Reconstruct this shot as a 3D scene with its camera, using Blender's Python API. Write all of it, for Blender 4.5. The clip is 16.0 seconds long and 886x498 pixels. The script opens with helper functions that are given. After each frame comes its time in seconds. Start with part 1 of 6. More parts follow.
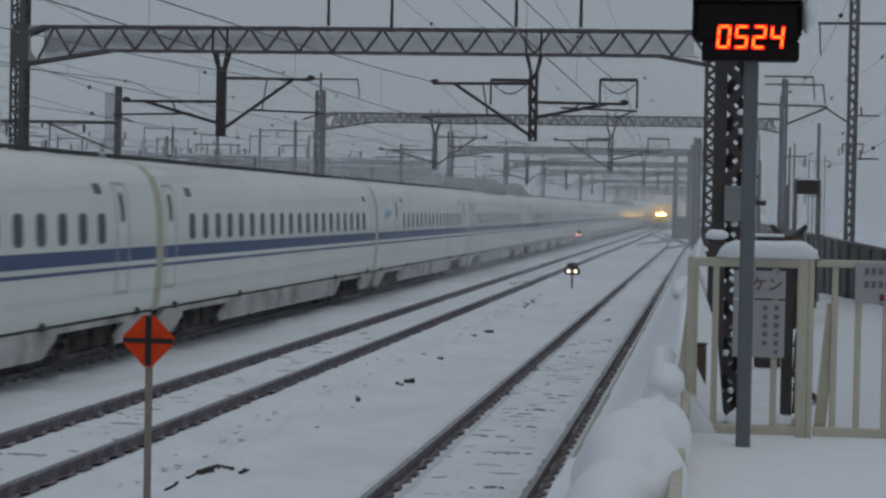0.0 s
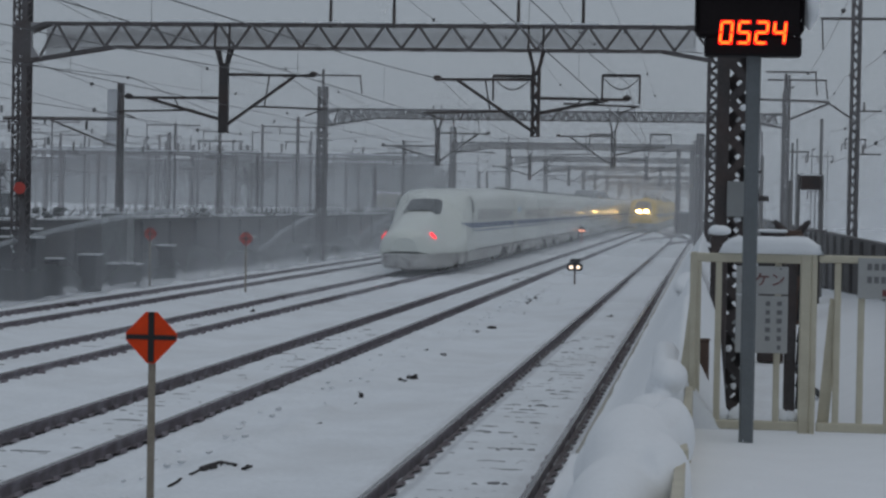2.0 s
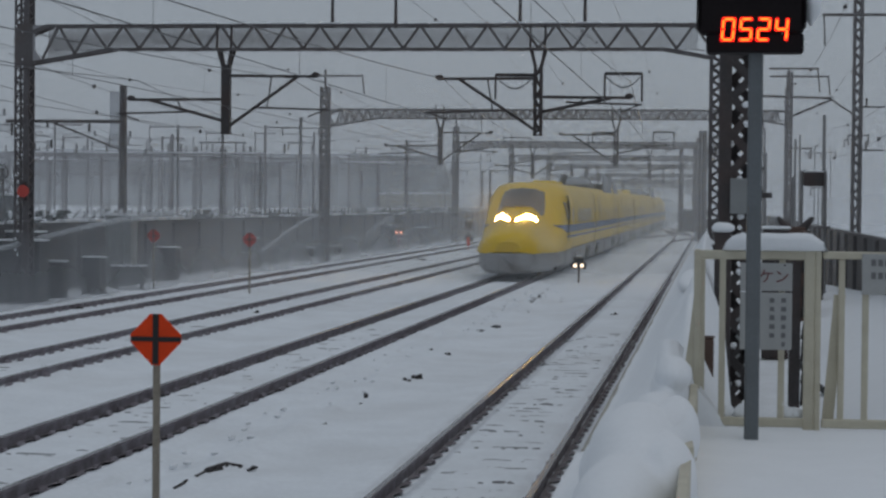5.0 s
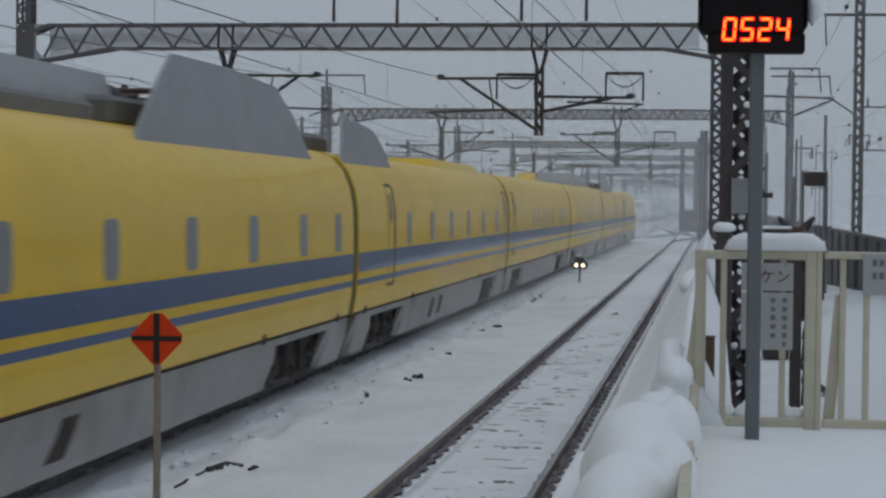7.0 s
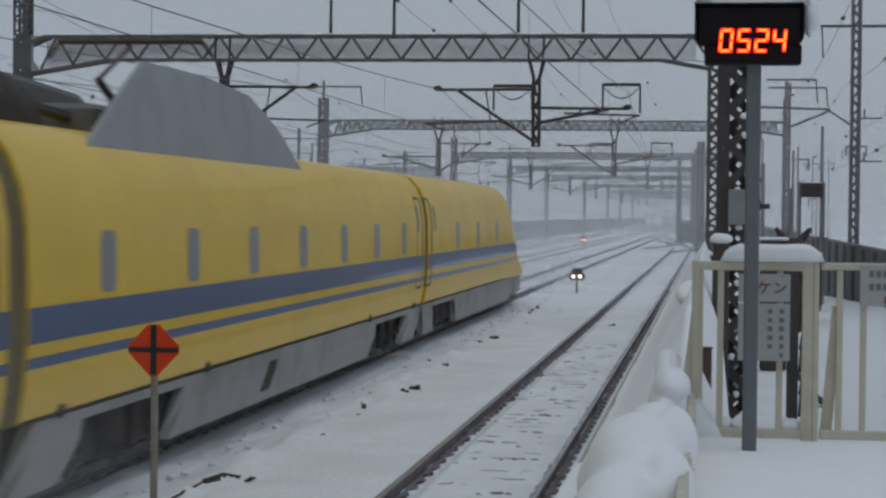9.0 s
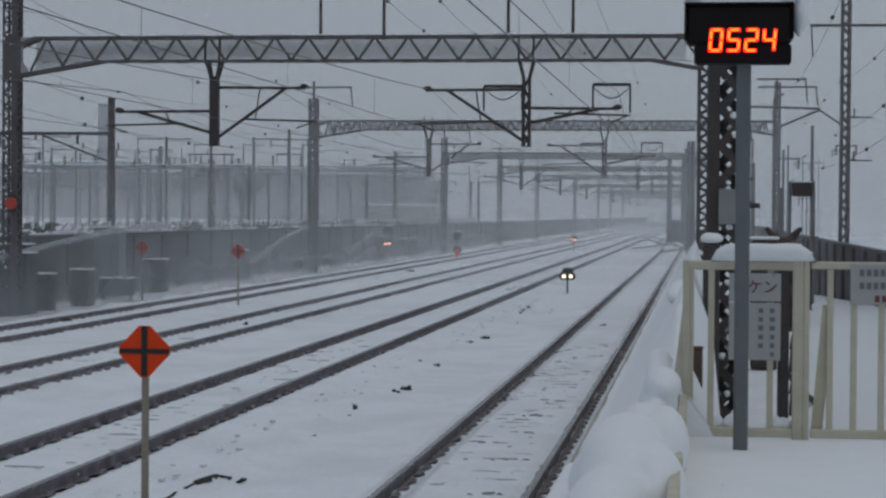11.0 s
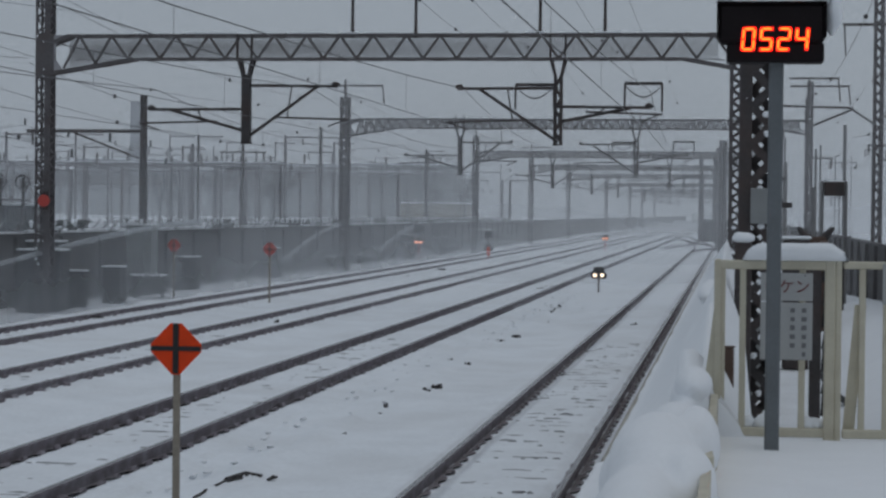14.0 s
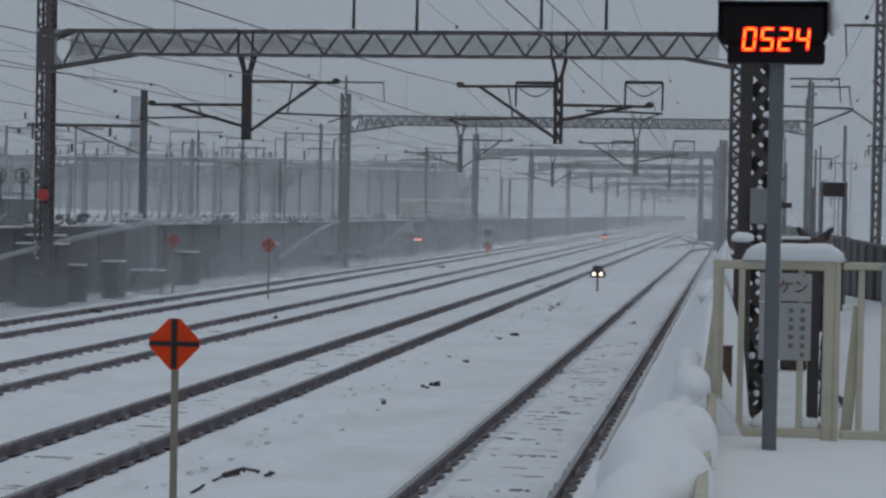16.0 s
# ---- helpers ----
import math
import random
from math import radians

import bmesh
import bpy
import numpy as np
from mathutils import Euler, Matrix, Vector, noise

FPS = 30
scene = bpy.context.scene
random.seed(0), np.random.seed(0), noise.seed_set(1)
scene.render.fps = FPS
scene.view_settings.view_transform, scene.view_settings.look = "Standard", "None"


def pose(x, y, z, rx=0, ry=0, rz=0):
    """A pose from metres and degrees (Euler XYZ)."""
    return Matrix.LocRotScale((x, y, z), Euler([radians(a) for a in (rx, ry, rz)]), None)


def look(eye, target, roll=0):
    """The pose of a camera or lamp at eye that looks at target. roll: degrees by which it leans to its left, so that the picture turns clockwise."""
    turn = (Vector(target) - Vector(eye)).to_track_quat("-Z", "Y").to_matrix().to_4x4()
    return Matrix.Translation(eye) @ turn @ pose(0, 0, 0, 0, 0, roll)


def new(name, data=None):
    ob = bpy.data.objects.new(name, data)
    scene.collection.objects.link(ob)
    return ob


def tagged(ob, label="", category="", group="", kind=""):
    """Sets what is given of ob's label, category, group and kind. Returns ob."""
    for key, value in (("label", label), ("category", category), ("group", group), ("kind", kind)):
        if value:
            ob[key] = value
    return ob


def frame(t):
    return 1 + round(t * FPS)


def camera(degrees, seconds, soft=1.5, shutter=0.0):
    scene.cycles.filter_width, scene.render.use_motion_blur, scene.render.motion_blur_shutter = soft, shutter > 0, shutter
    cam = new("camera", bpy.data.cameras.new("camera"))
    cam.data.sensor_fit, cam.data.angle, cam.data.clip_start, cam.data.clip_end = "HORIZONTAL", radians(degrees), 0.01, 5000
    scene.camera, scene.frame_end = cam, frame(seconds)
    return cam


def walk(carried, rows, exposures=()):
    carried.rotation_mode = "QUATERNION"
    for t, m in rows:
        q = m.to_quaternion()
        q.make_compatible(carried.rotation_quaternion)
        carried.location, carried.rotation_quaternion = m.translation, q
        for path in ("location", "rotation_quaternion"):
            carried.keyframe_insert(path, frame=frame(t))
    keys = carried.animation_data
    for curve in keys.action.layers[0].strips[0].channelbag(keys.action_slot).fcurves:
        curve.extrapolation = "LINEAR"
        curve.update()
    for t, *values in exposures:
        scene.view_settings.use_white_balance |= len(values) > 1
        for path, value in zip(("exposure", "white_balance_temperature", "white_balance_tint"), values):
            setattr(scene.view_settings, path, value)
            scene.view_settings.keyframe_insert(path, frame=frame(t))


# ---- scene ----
cam = camera(24.51, 16.0, soft=2.5, shutter=0.16)
EYE = 2.8                      # above the rail tops
TURNS = [                      # seconds, yaw, pitch, lean
    (0.0, 7.377, -1.184, 1.126), (0.5, 7.441, -1.245, 1.028), (1.0, 7.435, -1.207, 1.011), (1.5, 7.411, -1.157, 1.183),
    (2.0, 7.45, -1.295, 1.034), (2.5, 7.392, -1.309, 1.043), (3.0, 7.396, -1.296, 1.04), (3.5, 7.375, -1.346, 1.018),
    (4.0, 7.427, -1.332, 0.661), (6.5, 7.621, -1.284, 0.557), (7.0, 7.581, -1.323, 0.619), (7.5, 7.587, -1.366, 0.605),
    (8.0, 7.597, -1.225, 0.59), (8.5, 7.685, -1.051, 0.655), (9.0, 7.501, -1.007, 0.596), (11.5, 7.214, -0.99, 0.426),
    (12.0, 7.114, -0.97, 0.589), (12.5, 7.231, -1.044, 0.717), (13.0, 7.427, -1.094, 0.836), (13.5, 7.791, -1.055, 0.691),
    (14.0, 8.113, -1.043, 0.581), (14.5, 8.226, -1.031, 0.681), (15.0, 8.052, -1.065, 0.768), (15.5, 8.182, -1.123, 0.877),
    (16.0, 8.09, -1.116, 1.056)]
walk(cam, [(t, pose(0, 0, EYE, 0, 0, yaw) @ pose(0, 0, 0, 90 + pitch) @ pose(0, 0, 0, 0, 0, lean)) for t, yaw, pitch, lean in TURNS],
     [(0.0, 0.0), (4.2, 0.02), (6.3, 0.06), (6.5, 0.12), (7.0, 0.3), (7.5, 0.32), (9.2, 0.33), (11.3, 0.13), (16.0, 0.12)])

# ---- light: a heavy overcast winter dusk ----
scene.cycles.transparent_max_bounces = 24
world = bpy.data.worlds.new("overcast")
scene.world = world
world.use_nodes = True
wn, wl = world.node_tree.nodes, world.node_tree.links
wn.clear()
sky = wn.new("ShaderNodeTexSky")
sky.sky_type = "NISHITA"
sky.sun_disc = False
sky.sun_elevation, sky.sun_rotation = radians(60), radians(60)
sky.dust_density, sky.air_density = 4.0, 1.0
cloud = wn.new("ShaderNodeMix")
cloud.data_type = "RGBA"
cloud.inputs[0].default_value = 0.93
cloud.inputs[7].default_value = (2.7, 3.08, 3.53, 1)
wl.new(sky.outputs[0], cloud.inputs[6])
bg = wn.new("ShaderNodeBackground")
bg.inputs[1].default_value = 0.097
wout = wn.new("ShaderNodeOutputWorld")
wl.new(cloud.outputs[2], bg.inputs[0])
wl.new(bg.outputs[0], wout.inputs[0])
sun_data = bpy.data.lights.new("sun", "SUN")
sun_data.energy, sun_data.angle, sun_data.color = 0.26, radians(40), (0.97, 0.99, 1.0)
sun = new("sun", sun_data)
sun.matrix_world = look((0, 0, 60), (-11, 14, 0))


# ---- materials ----
def mat(name, color, rough=0.6, metal=0.0, var=0.12, scale=6.0, fine=60.0, bump=0.0, bscale=40.0, spec=0.5, coat=0.0, dirt=None, dirt_scale=1.5, dirt_amount=0.5, per_object=0.0):
    """Principled surface with colour variation at two scales, optional stains and fine relief."""
    m = bpy.data.materials.new(name)
    m.use_nodes = True
    n, l = m.node_tree.nodes, m.node_tree.links
    b = n["Principled BSDF"]
    b.inputs["Roughness"].default_value, b.inputs["Metallic"].default_value = rough, metal
    b.inputs["Specular IOR Level"].default_value = spec
    b.inputs["Coat Weight"].default_value = coat
    b.inputs["Coat Roughness"].default_value = 0.09
    tc = n.new("ShaderNodeTexCoord")
    big, small = n.new("ShaderNodeTexNoise"), n.new("ShaderNodeTexNoise")
    big.inputs["Scale"].default_value, small.inputs["Scale"].default_value = scale, fine
    big.inputs["Detail"].default_value = 5
    for t in (big, small):
        l.new(tc.outputs["Object"], t.inputs["Vector"])
    add = n.new("ShaderNodeMath")
    add.operation = "ADD"
    l.new(big.outputs[0], add.inputs[0])
    l.new(small.outputs[0], add.inputs[1])
    ramp = n.new("ShaderNodeMapRange")
    ramp.inputs[1].default_value, ramp.inputs[2].default_value = 0.6, 1.4
    ramp.inputs[3].default_value, ramp.inputs[4].default_value = 1 - var, 1 + var
    l.new(add.outputs[0], ramp.inputs[0])
    mul = n.new("ShaderNodeVectorMath")
    mul.operation = "SCALE"
    mul.inputs[0].default_value = color[:3]
    l.new(ramp.outputs[0], mul.inputs["Scale"])
    col = mul.outputs[0]
    if dirt:
        dn = n.new("ShaderNodeTexNoise")
        dn.inputs["Scale"].default_value, dn.inputs["Detail"].default_value = dirt_scale, 7
        l.new(tc.outputs["Object"], dn.inputs["Vector"])
        dr = n.new("ShaderNodeMapRange")
        dr.inputs[1].default_value, dr.inputs[2].default_value, dr.inputs[4].default_value = 0.45, 0.75, dirt_amount
        l.new(dn.outputs[0], dr.inputs[0])
        mx = n.new("ShaderNodeMix")
        mx.data_type = "RGBA"
        mx.inputs[7].default_value = (*dirt, 1)
        l.new(dr.outputs[0], mx.inputs[0])
        l.new(col, mx.inputs[6])
        col = mx.outputs[2]
    l.new(col, b.inputs["Base Color"])
    if bump:
        bn, bm_ = n.new("ShaderNodeTexNoise"), n.new("ShaderNodeBump")
        bn.inputs["Scale"].default_value, bn.inputs["Detail"].default_value = bscale, 4
        bm_.inputs["Strength"].default_value, bm_.inputs["Distance"].default_value = bump, 0.02
        l.new(tc.outputs["Object"], bn.inputs["Vector"])
        l.new(bn.outputs[0], bm_.inputs["Height"])
        l.new(bm_.outputs[0], b.inputs["Normal"])
    return m


def glow(name, color, strength):
    m = bpy.data.materials.new(name)
    m.use_nodes = True
    b = m.node_tree.nodes["Principled BSDF"]
    b.inputs["Base Color"].default_value = (*color, 1)
    b.inputs["Emission Color"].default_value = (*color, 1)
    b.inputs["Emission Strength"].default_value = strength
    return m


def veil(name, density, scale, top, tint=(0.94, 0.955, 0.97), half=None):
    """Translucent sheet in place of airborne snow and haze: mostly clear, thinning out upwards in the object's own
    space and in wisps.
    """
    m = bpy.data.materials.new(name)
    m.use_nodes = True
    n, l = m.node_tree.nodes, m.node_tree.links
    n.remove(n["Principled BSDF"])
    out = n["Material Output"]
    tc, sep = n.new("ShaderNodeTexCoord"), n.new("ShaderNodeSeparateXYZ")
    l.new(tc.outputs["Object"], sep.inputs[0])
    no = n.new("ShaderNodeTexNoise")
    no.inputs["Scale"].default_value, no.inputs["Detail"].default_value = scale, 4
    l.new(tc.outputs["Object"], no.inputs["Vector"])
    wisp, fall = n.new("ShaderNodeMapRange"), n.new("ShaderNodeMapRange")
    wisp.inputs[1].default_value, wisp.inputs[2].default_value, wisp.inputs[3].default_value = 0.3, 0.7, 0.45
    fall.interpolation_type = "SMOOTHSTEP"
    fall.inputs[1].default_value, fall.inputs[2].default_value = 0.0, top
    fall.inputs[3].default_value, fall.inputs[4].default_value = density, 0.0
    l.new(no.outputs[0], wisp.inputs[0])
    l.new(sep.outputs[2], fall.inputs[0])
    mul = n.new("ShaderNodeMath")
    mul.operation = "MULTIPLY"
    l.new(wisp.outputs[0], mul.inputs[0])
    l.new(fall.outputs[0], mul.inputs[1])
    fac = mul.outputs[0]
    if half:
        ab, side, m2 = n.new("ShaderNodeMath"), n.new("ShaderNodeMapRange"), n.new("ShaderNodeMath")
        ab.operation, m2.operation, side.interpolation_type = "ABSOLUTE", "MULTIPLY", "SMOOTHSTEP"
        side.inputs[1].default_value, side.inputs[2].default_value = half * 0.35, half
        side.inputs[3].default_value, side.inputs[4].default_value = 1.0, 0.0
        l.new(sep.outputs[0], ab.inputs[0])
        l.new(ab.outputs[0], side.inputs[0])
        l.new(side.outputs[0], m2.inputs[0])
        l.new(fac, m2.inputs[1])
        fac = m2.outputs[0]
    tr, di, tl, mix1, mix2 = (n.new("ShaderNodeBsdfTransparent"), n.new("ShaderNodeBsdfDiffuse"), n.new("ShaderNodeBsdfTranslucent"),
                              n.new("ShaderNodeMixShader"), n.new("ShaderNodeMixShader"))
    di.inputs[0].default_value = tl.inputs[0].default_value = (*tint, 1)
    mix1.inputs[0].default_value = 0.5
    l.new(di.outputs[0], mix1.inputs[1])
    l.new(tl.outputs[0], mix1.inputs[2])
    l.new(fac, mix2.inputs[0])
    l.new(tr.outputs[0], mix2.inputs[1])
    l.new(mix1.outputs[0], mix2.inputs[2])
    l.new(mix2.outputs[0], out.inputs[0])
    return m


SNOW = mat("snow", (0.83, 0.86, 0.895), 0.75, var=0.085, scale=1.3, fine=14, bump=1.0, bscale=13, spec=0.3, dirt=(0.62, 0.62, 0.62), dirt_scale=0.35, dirt_amount=0.35)
SNOW_SOFT = mat("fresh_snow", (0.85, 0.87, 0.895), 0.8, var=0.03, scale=3, fine=40, bump=0.15, bscale=30, spec=0.3)
RAIL_SIDE = mat("rail_rust", (0.185, 0.16, 0.178), 0.75, 0.15, var=0.35, scale=3, fine=45, bump=0.3, dirt=(0.48, 0.49, 0.52), dirt_scale=4.0, dirt_amount=0.45)
RAIL_TOP = mat("rail_head", (0.3, 0.275, 0.28), 0.24, 0.85, var=0.3, scale=1.5, fine=30)
BALLAST = mat("bare_ballast", (0.2, 0.175, 0.185), 0.95, var=0.4, scale=6, fine=40, dirt=(0.4, 0.4, 0.42), dirt_scale=5, dirt_amount=0.5)
SLEEPER = mat("sleeper_concrete", (0.24, 0.235, 0.24), 0.9, var=0.2)
STEEL = mat("galvanised_steel", (0.25, 0.24, 0.25), 0.6, 0.35, var=0.25, scale=1.2, fine=20, dirt=(0.13, 0.085, 0.07), dirt_scale=0.8, dirt_amount=0.6)
FROSTED = mat("frosted_lacing", (0.34, 0.335, 0.345), 0.7, 0.2, var=0.2, scale=1.5, fine=20, dirt=(0.2, 0.17, 0.16), dirt_scale=1.2, dirt_amount=0.5)
COLUMN = mat("column_steel", (0.12, 0.11, 0.113), 0.7, 0.25, var=0.35, scale=2.0, fine=15, dirt=(0.085, 0.06, 0.055), dirt_scale=1.6, dirt_amount=0.6)
BRACE = mat("brace_steel", (0.13, 0.12, 0.122), 0.65, 0.3, var=0.25, scale=1.2, fine=20, dirt=(0.1, 0.07, 0.06), dirt_scale=1.5, dirt_amount=0.6)
DARK_STEEL = mat("dark_steel", (0.065, 0.058, 0.058), 0.65, 0.3, var=0.3, scale=2, fine=20, dirt=(0.12, 0.07, 0.055), dirt_scale=1.5, dirt_amount=0.5)
POST_GREY = mat("grey_post_paint", (0.14, 0.155, 0.165), 0.5, 0.1, var=0.12, scale=3, fine=50, dirt=(0.1, 0.1, 0.1), dirt_scale=4, dirt_amount=0.4)
CREAM = mat("cream_paint", (0.56, 0.52, 0.41), 0.55, var=0.08, scale=4, fine=60, bump=0.05, dirt=(0.42, 0.37, 0.28), dirt_scale=5, dirt_amount=0.5)
CONCRETE = mat("platform_concrete", (0.42, 0.395, 0.35), 0.9, var=0.15, scale=2, fine=30, bump=0.2, dirt=(0.25, 0.235, 0.21), dirt_scale=1.2, dirt_amount=0.6)
WALL_DARK = mat("barrier_concrete", (0.13, 0.125, 0.125), 0.95, var=0.2, scale=0.7, fine=9, bump=0.2, dirt=(0.07, 0.07, 0.072), dirt_scale=0.5, dirt_amount=0.7)
POLE = mat("concrete_pole", (0.24, 0.235, 0.235), 0.85, var=0.15, scale=1.5, fine=20)
CABINET_DARK = mat("grimy_cabinet", (0.11, 0.11, 0.112), 0.7, 0.1, var=0.2, dirt=(0.06, 0.06, 0.06), dirt_amount=0.5)
BOX_GREY = mat("cabinet_paint", (0.27, 0.28, 0.28), 0.6, 0.1, var=0.12, dirt=(0.15, 0.15, 0.15), dirt_amount=0.4)
BROWN = mat("rusty_box", (0.11, 0.07, 0.055), 0.8, 0.1, var=0.25)
WIRE = mat("wire", (0.075, 0.072, 0.075), 0.5, 0.5, var=0.1)
PORCELAIN = mat("insulator", (0.07, 0.05, 0.045), 0.3, var=0.1)
WHITE = mat("white_train_paint", (0.77, 0.805, 0.745), 0.35, var=0.025, scale=0.5, fine=6, coat=0.5, dirt=(0.6, 0.6, 0.58), dirt_scale=0.6, dirt_amount=0.35)
BLUE = mat("blue_stripe", (0.012, 0.06, 0.19), 0.4, var=0.06, coat=0.4)
YELLOW = mat("yellow_train_paint", (0.77, 0.495, 0.002), 0.4, var=0.08, scale=0.5, fine=6, coat=0.22, spec=0.25, dirt=(0.6, 0.36, 0.01), dirt_scale=0.7, dirt_amount=0.4)
EMBLEM = mat("emblem_blue", (0.2, 0.42, 0.6), 0.4, var=0.05)
BLUE_GREY = mat("blue_band", (0.026, 0.072, 0.2), 0.4, var=0.08, coat=0.6, spec=0.3)
SKIRT = mat("skirt_grey", (0.5, 0.495, 0.48), 0.6, var=0.2, scale=1.2, fine=9, bump=0.4, bscale=7, dirt=(0.12, 0.095, 0.085), dirt_scale=1.1, dirt_amount=0.85)
SKIRT_CLEAN = mat("skirt_light_grey", (0.32, 0.32, 0.315), 0.5, var=0.16, scale=0.8, fine=8, bump=0.2, bscale=6, dirt=(0.16, 0.135, 0.12), dirt_scale=1.0, dirt_amount=0.75)
GANGWAY_WHITE = mat("gangway_beige", (0.5, 0.48, 0.38), 0.7, var=0.1)
GANGWAY_YELLOW = mat("gangway_ochre", (0.13, 0.1, 0.03), 0.7, var=0.15)
DOOR_GREY = mat("door_seam_grey", (0.48, 0.49, 0.465), 0.6, var=0.15)
DOOR_GLASS = mat("door_window_brown", (0.085, 0.075, 0.05), 0.35, var=0.1)
DOOR_OCHRE = mat("door_seal_ochre", (0.11, 0.085, 0.02), 0.6, var=0.15)
UNDER_GREY = mat("roof_gear_and_shade_grey", (0.17, 0.17, 0.17), 0.7, var=0.2)
UNDER = mat("underfloor", (0.035, 0.027, 0.024), 0.85, 0.1, var=0.3, dirt=(0.14, 0.12, 0.11), dirt_scale=3, dirt_amount=0.4)
CAKED = mat("snow_caked_running_gear", (0.028, 0.022, 0.021), 0.85, 0.1, var=0.4, scale=3, fine=20, dirt=(0.3, 0.28, 0.27), dirt_scale=3.5, dirt_amount=0.35)
ROOF_GREY = mat("roof_grey", (0.3, 0.31, 0.32), 0.5, 0.1, var=0.1, scale=0.7, fine=8, dirt=(0.2, 0.2, 0.2), dirt_amount=0.4)
RUBBER = mat("gangway_rubber", (0.05, 0.05, 0.048), 0.8, var=0.15)
GLASS_DARK = mat("dark_window", (0.035, 0.04, 0.045), 0.3, var=0.1, spec=0.7)
GLASS_GREY = mat("grey_window", (0.18, 0.19, 0.2), 0.3, var=0.1, spec=0.7)
ORANGE = mat("signal_orange", (0.8, 0.062, 0.01), 0.6, var=0.12, spec=0.2, scale=8, dirt=(0.5, 0.06, 0.02), dirt_scale=10, dirt_amount=0.3)
RED_OLD = mat("faded_red", (0.52, 0.07, 0.055), 0.6, var=0.1)
BLACK = mat("black_paint", (0.012, 0.012, 0.012), 0.5, var=0.2)
CASE = mat("display_case", (0.014, 0.011, 0.012), 0.85, var=0.2, spec=0.15)
LED_HALO = glow("led_red_halo", (1.0, 0.012, 0.008), 1.0)
SIGN_WHITE = mat("sign_white", (0.38, 0.385, 0.38), 0.6, var=0.06, dirt=(0.4, 0.39, 0.37), dirt_amount=0.4)
SIGN_INK = mat("sign_ink", (0.16, 0.16, 0.165), 0.6, var=0.1)
SIGN_RED = mat("sign_red_ink", (0.17, 0.05, 0.05), 0.6, var=0.1)
POLE_WOOD = mat("weathered_pole", (0.27, 0.235, 0.19), 0.8, var=0.2, scale=3, fine=40)
BEIGE_WALL = mat("beige_building", (0.33, 0.3, 0.25), 0.9, var=0.1)
FAR_DARK = mat("far_wall", (0.29, 0.295, 0.3), 0.9, var=0.2, scale=0.3, fine=2)
FAR_GREY = mat("far_structure", (0.4, 0.41, 0.43), 0.9, var=0.12)
DEBRIS = mat("dark_debris", (0.045, 0.04, 0.04), 0.9, var=0.4)
FOLIAGE = mat("dark_shrub", (0.035, 0.04, 0.035), 0.9, var=0.4)
LED = glow("led_orange_red", (1.0, 0.12, 0.01), 3.6)
LAMP_RED = glow("tail_lamp_red", (1.0, 0.015, 0.03), 1.9)
LAMP_WARM = glow("head_lamp_warm", (1.0, 0.58, 0.14), 105.0)
SIGNAL_WHITE = glow("signal_lamp_white", (1.0, 0.8, 0.6), 2.0)
SIGNAL_AMBER = glow("signal_lamp_amber", (1.0, 0.42, 0.28), 2.4)


# ---- mesh helpers ----
def finish(name, verts, faces, material, parent=None, label="", smooth=False):
    me = bpy.data.meshes.new(name)
    me.from_pydata([tuple(v) for v in verts], [], faces)
    me.materials.append(material)
    me.validate()
    bm = bmesh.new()
    bm.from_mesh(me)
    bmesh.ops.recalc_face_normals(bm, faces=bm.faces)
    bm.to_mesh(me)
    bm.free()
    if smooth:
        for p in me.polygons:
            p.use_smooth = True
    ob = new(name, me)
    if parent:
        ob.parent = parent
    if label:
        ob["label"] = label
    return ob


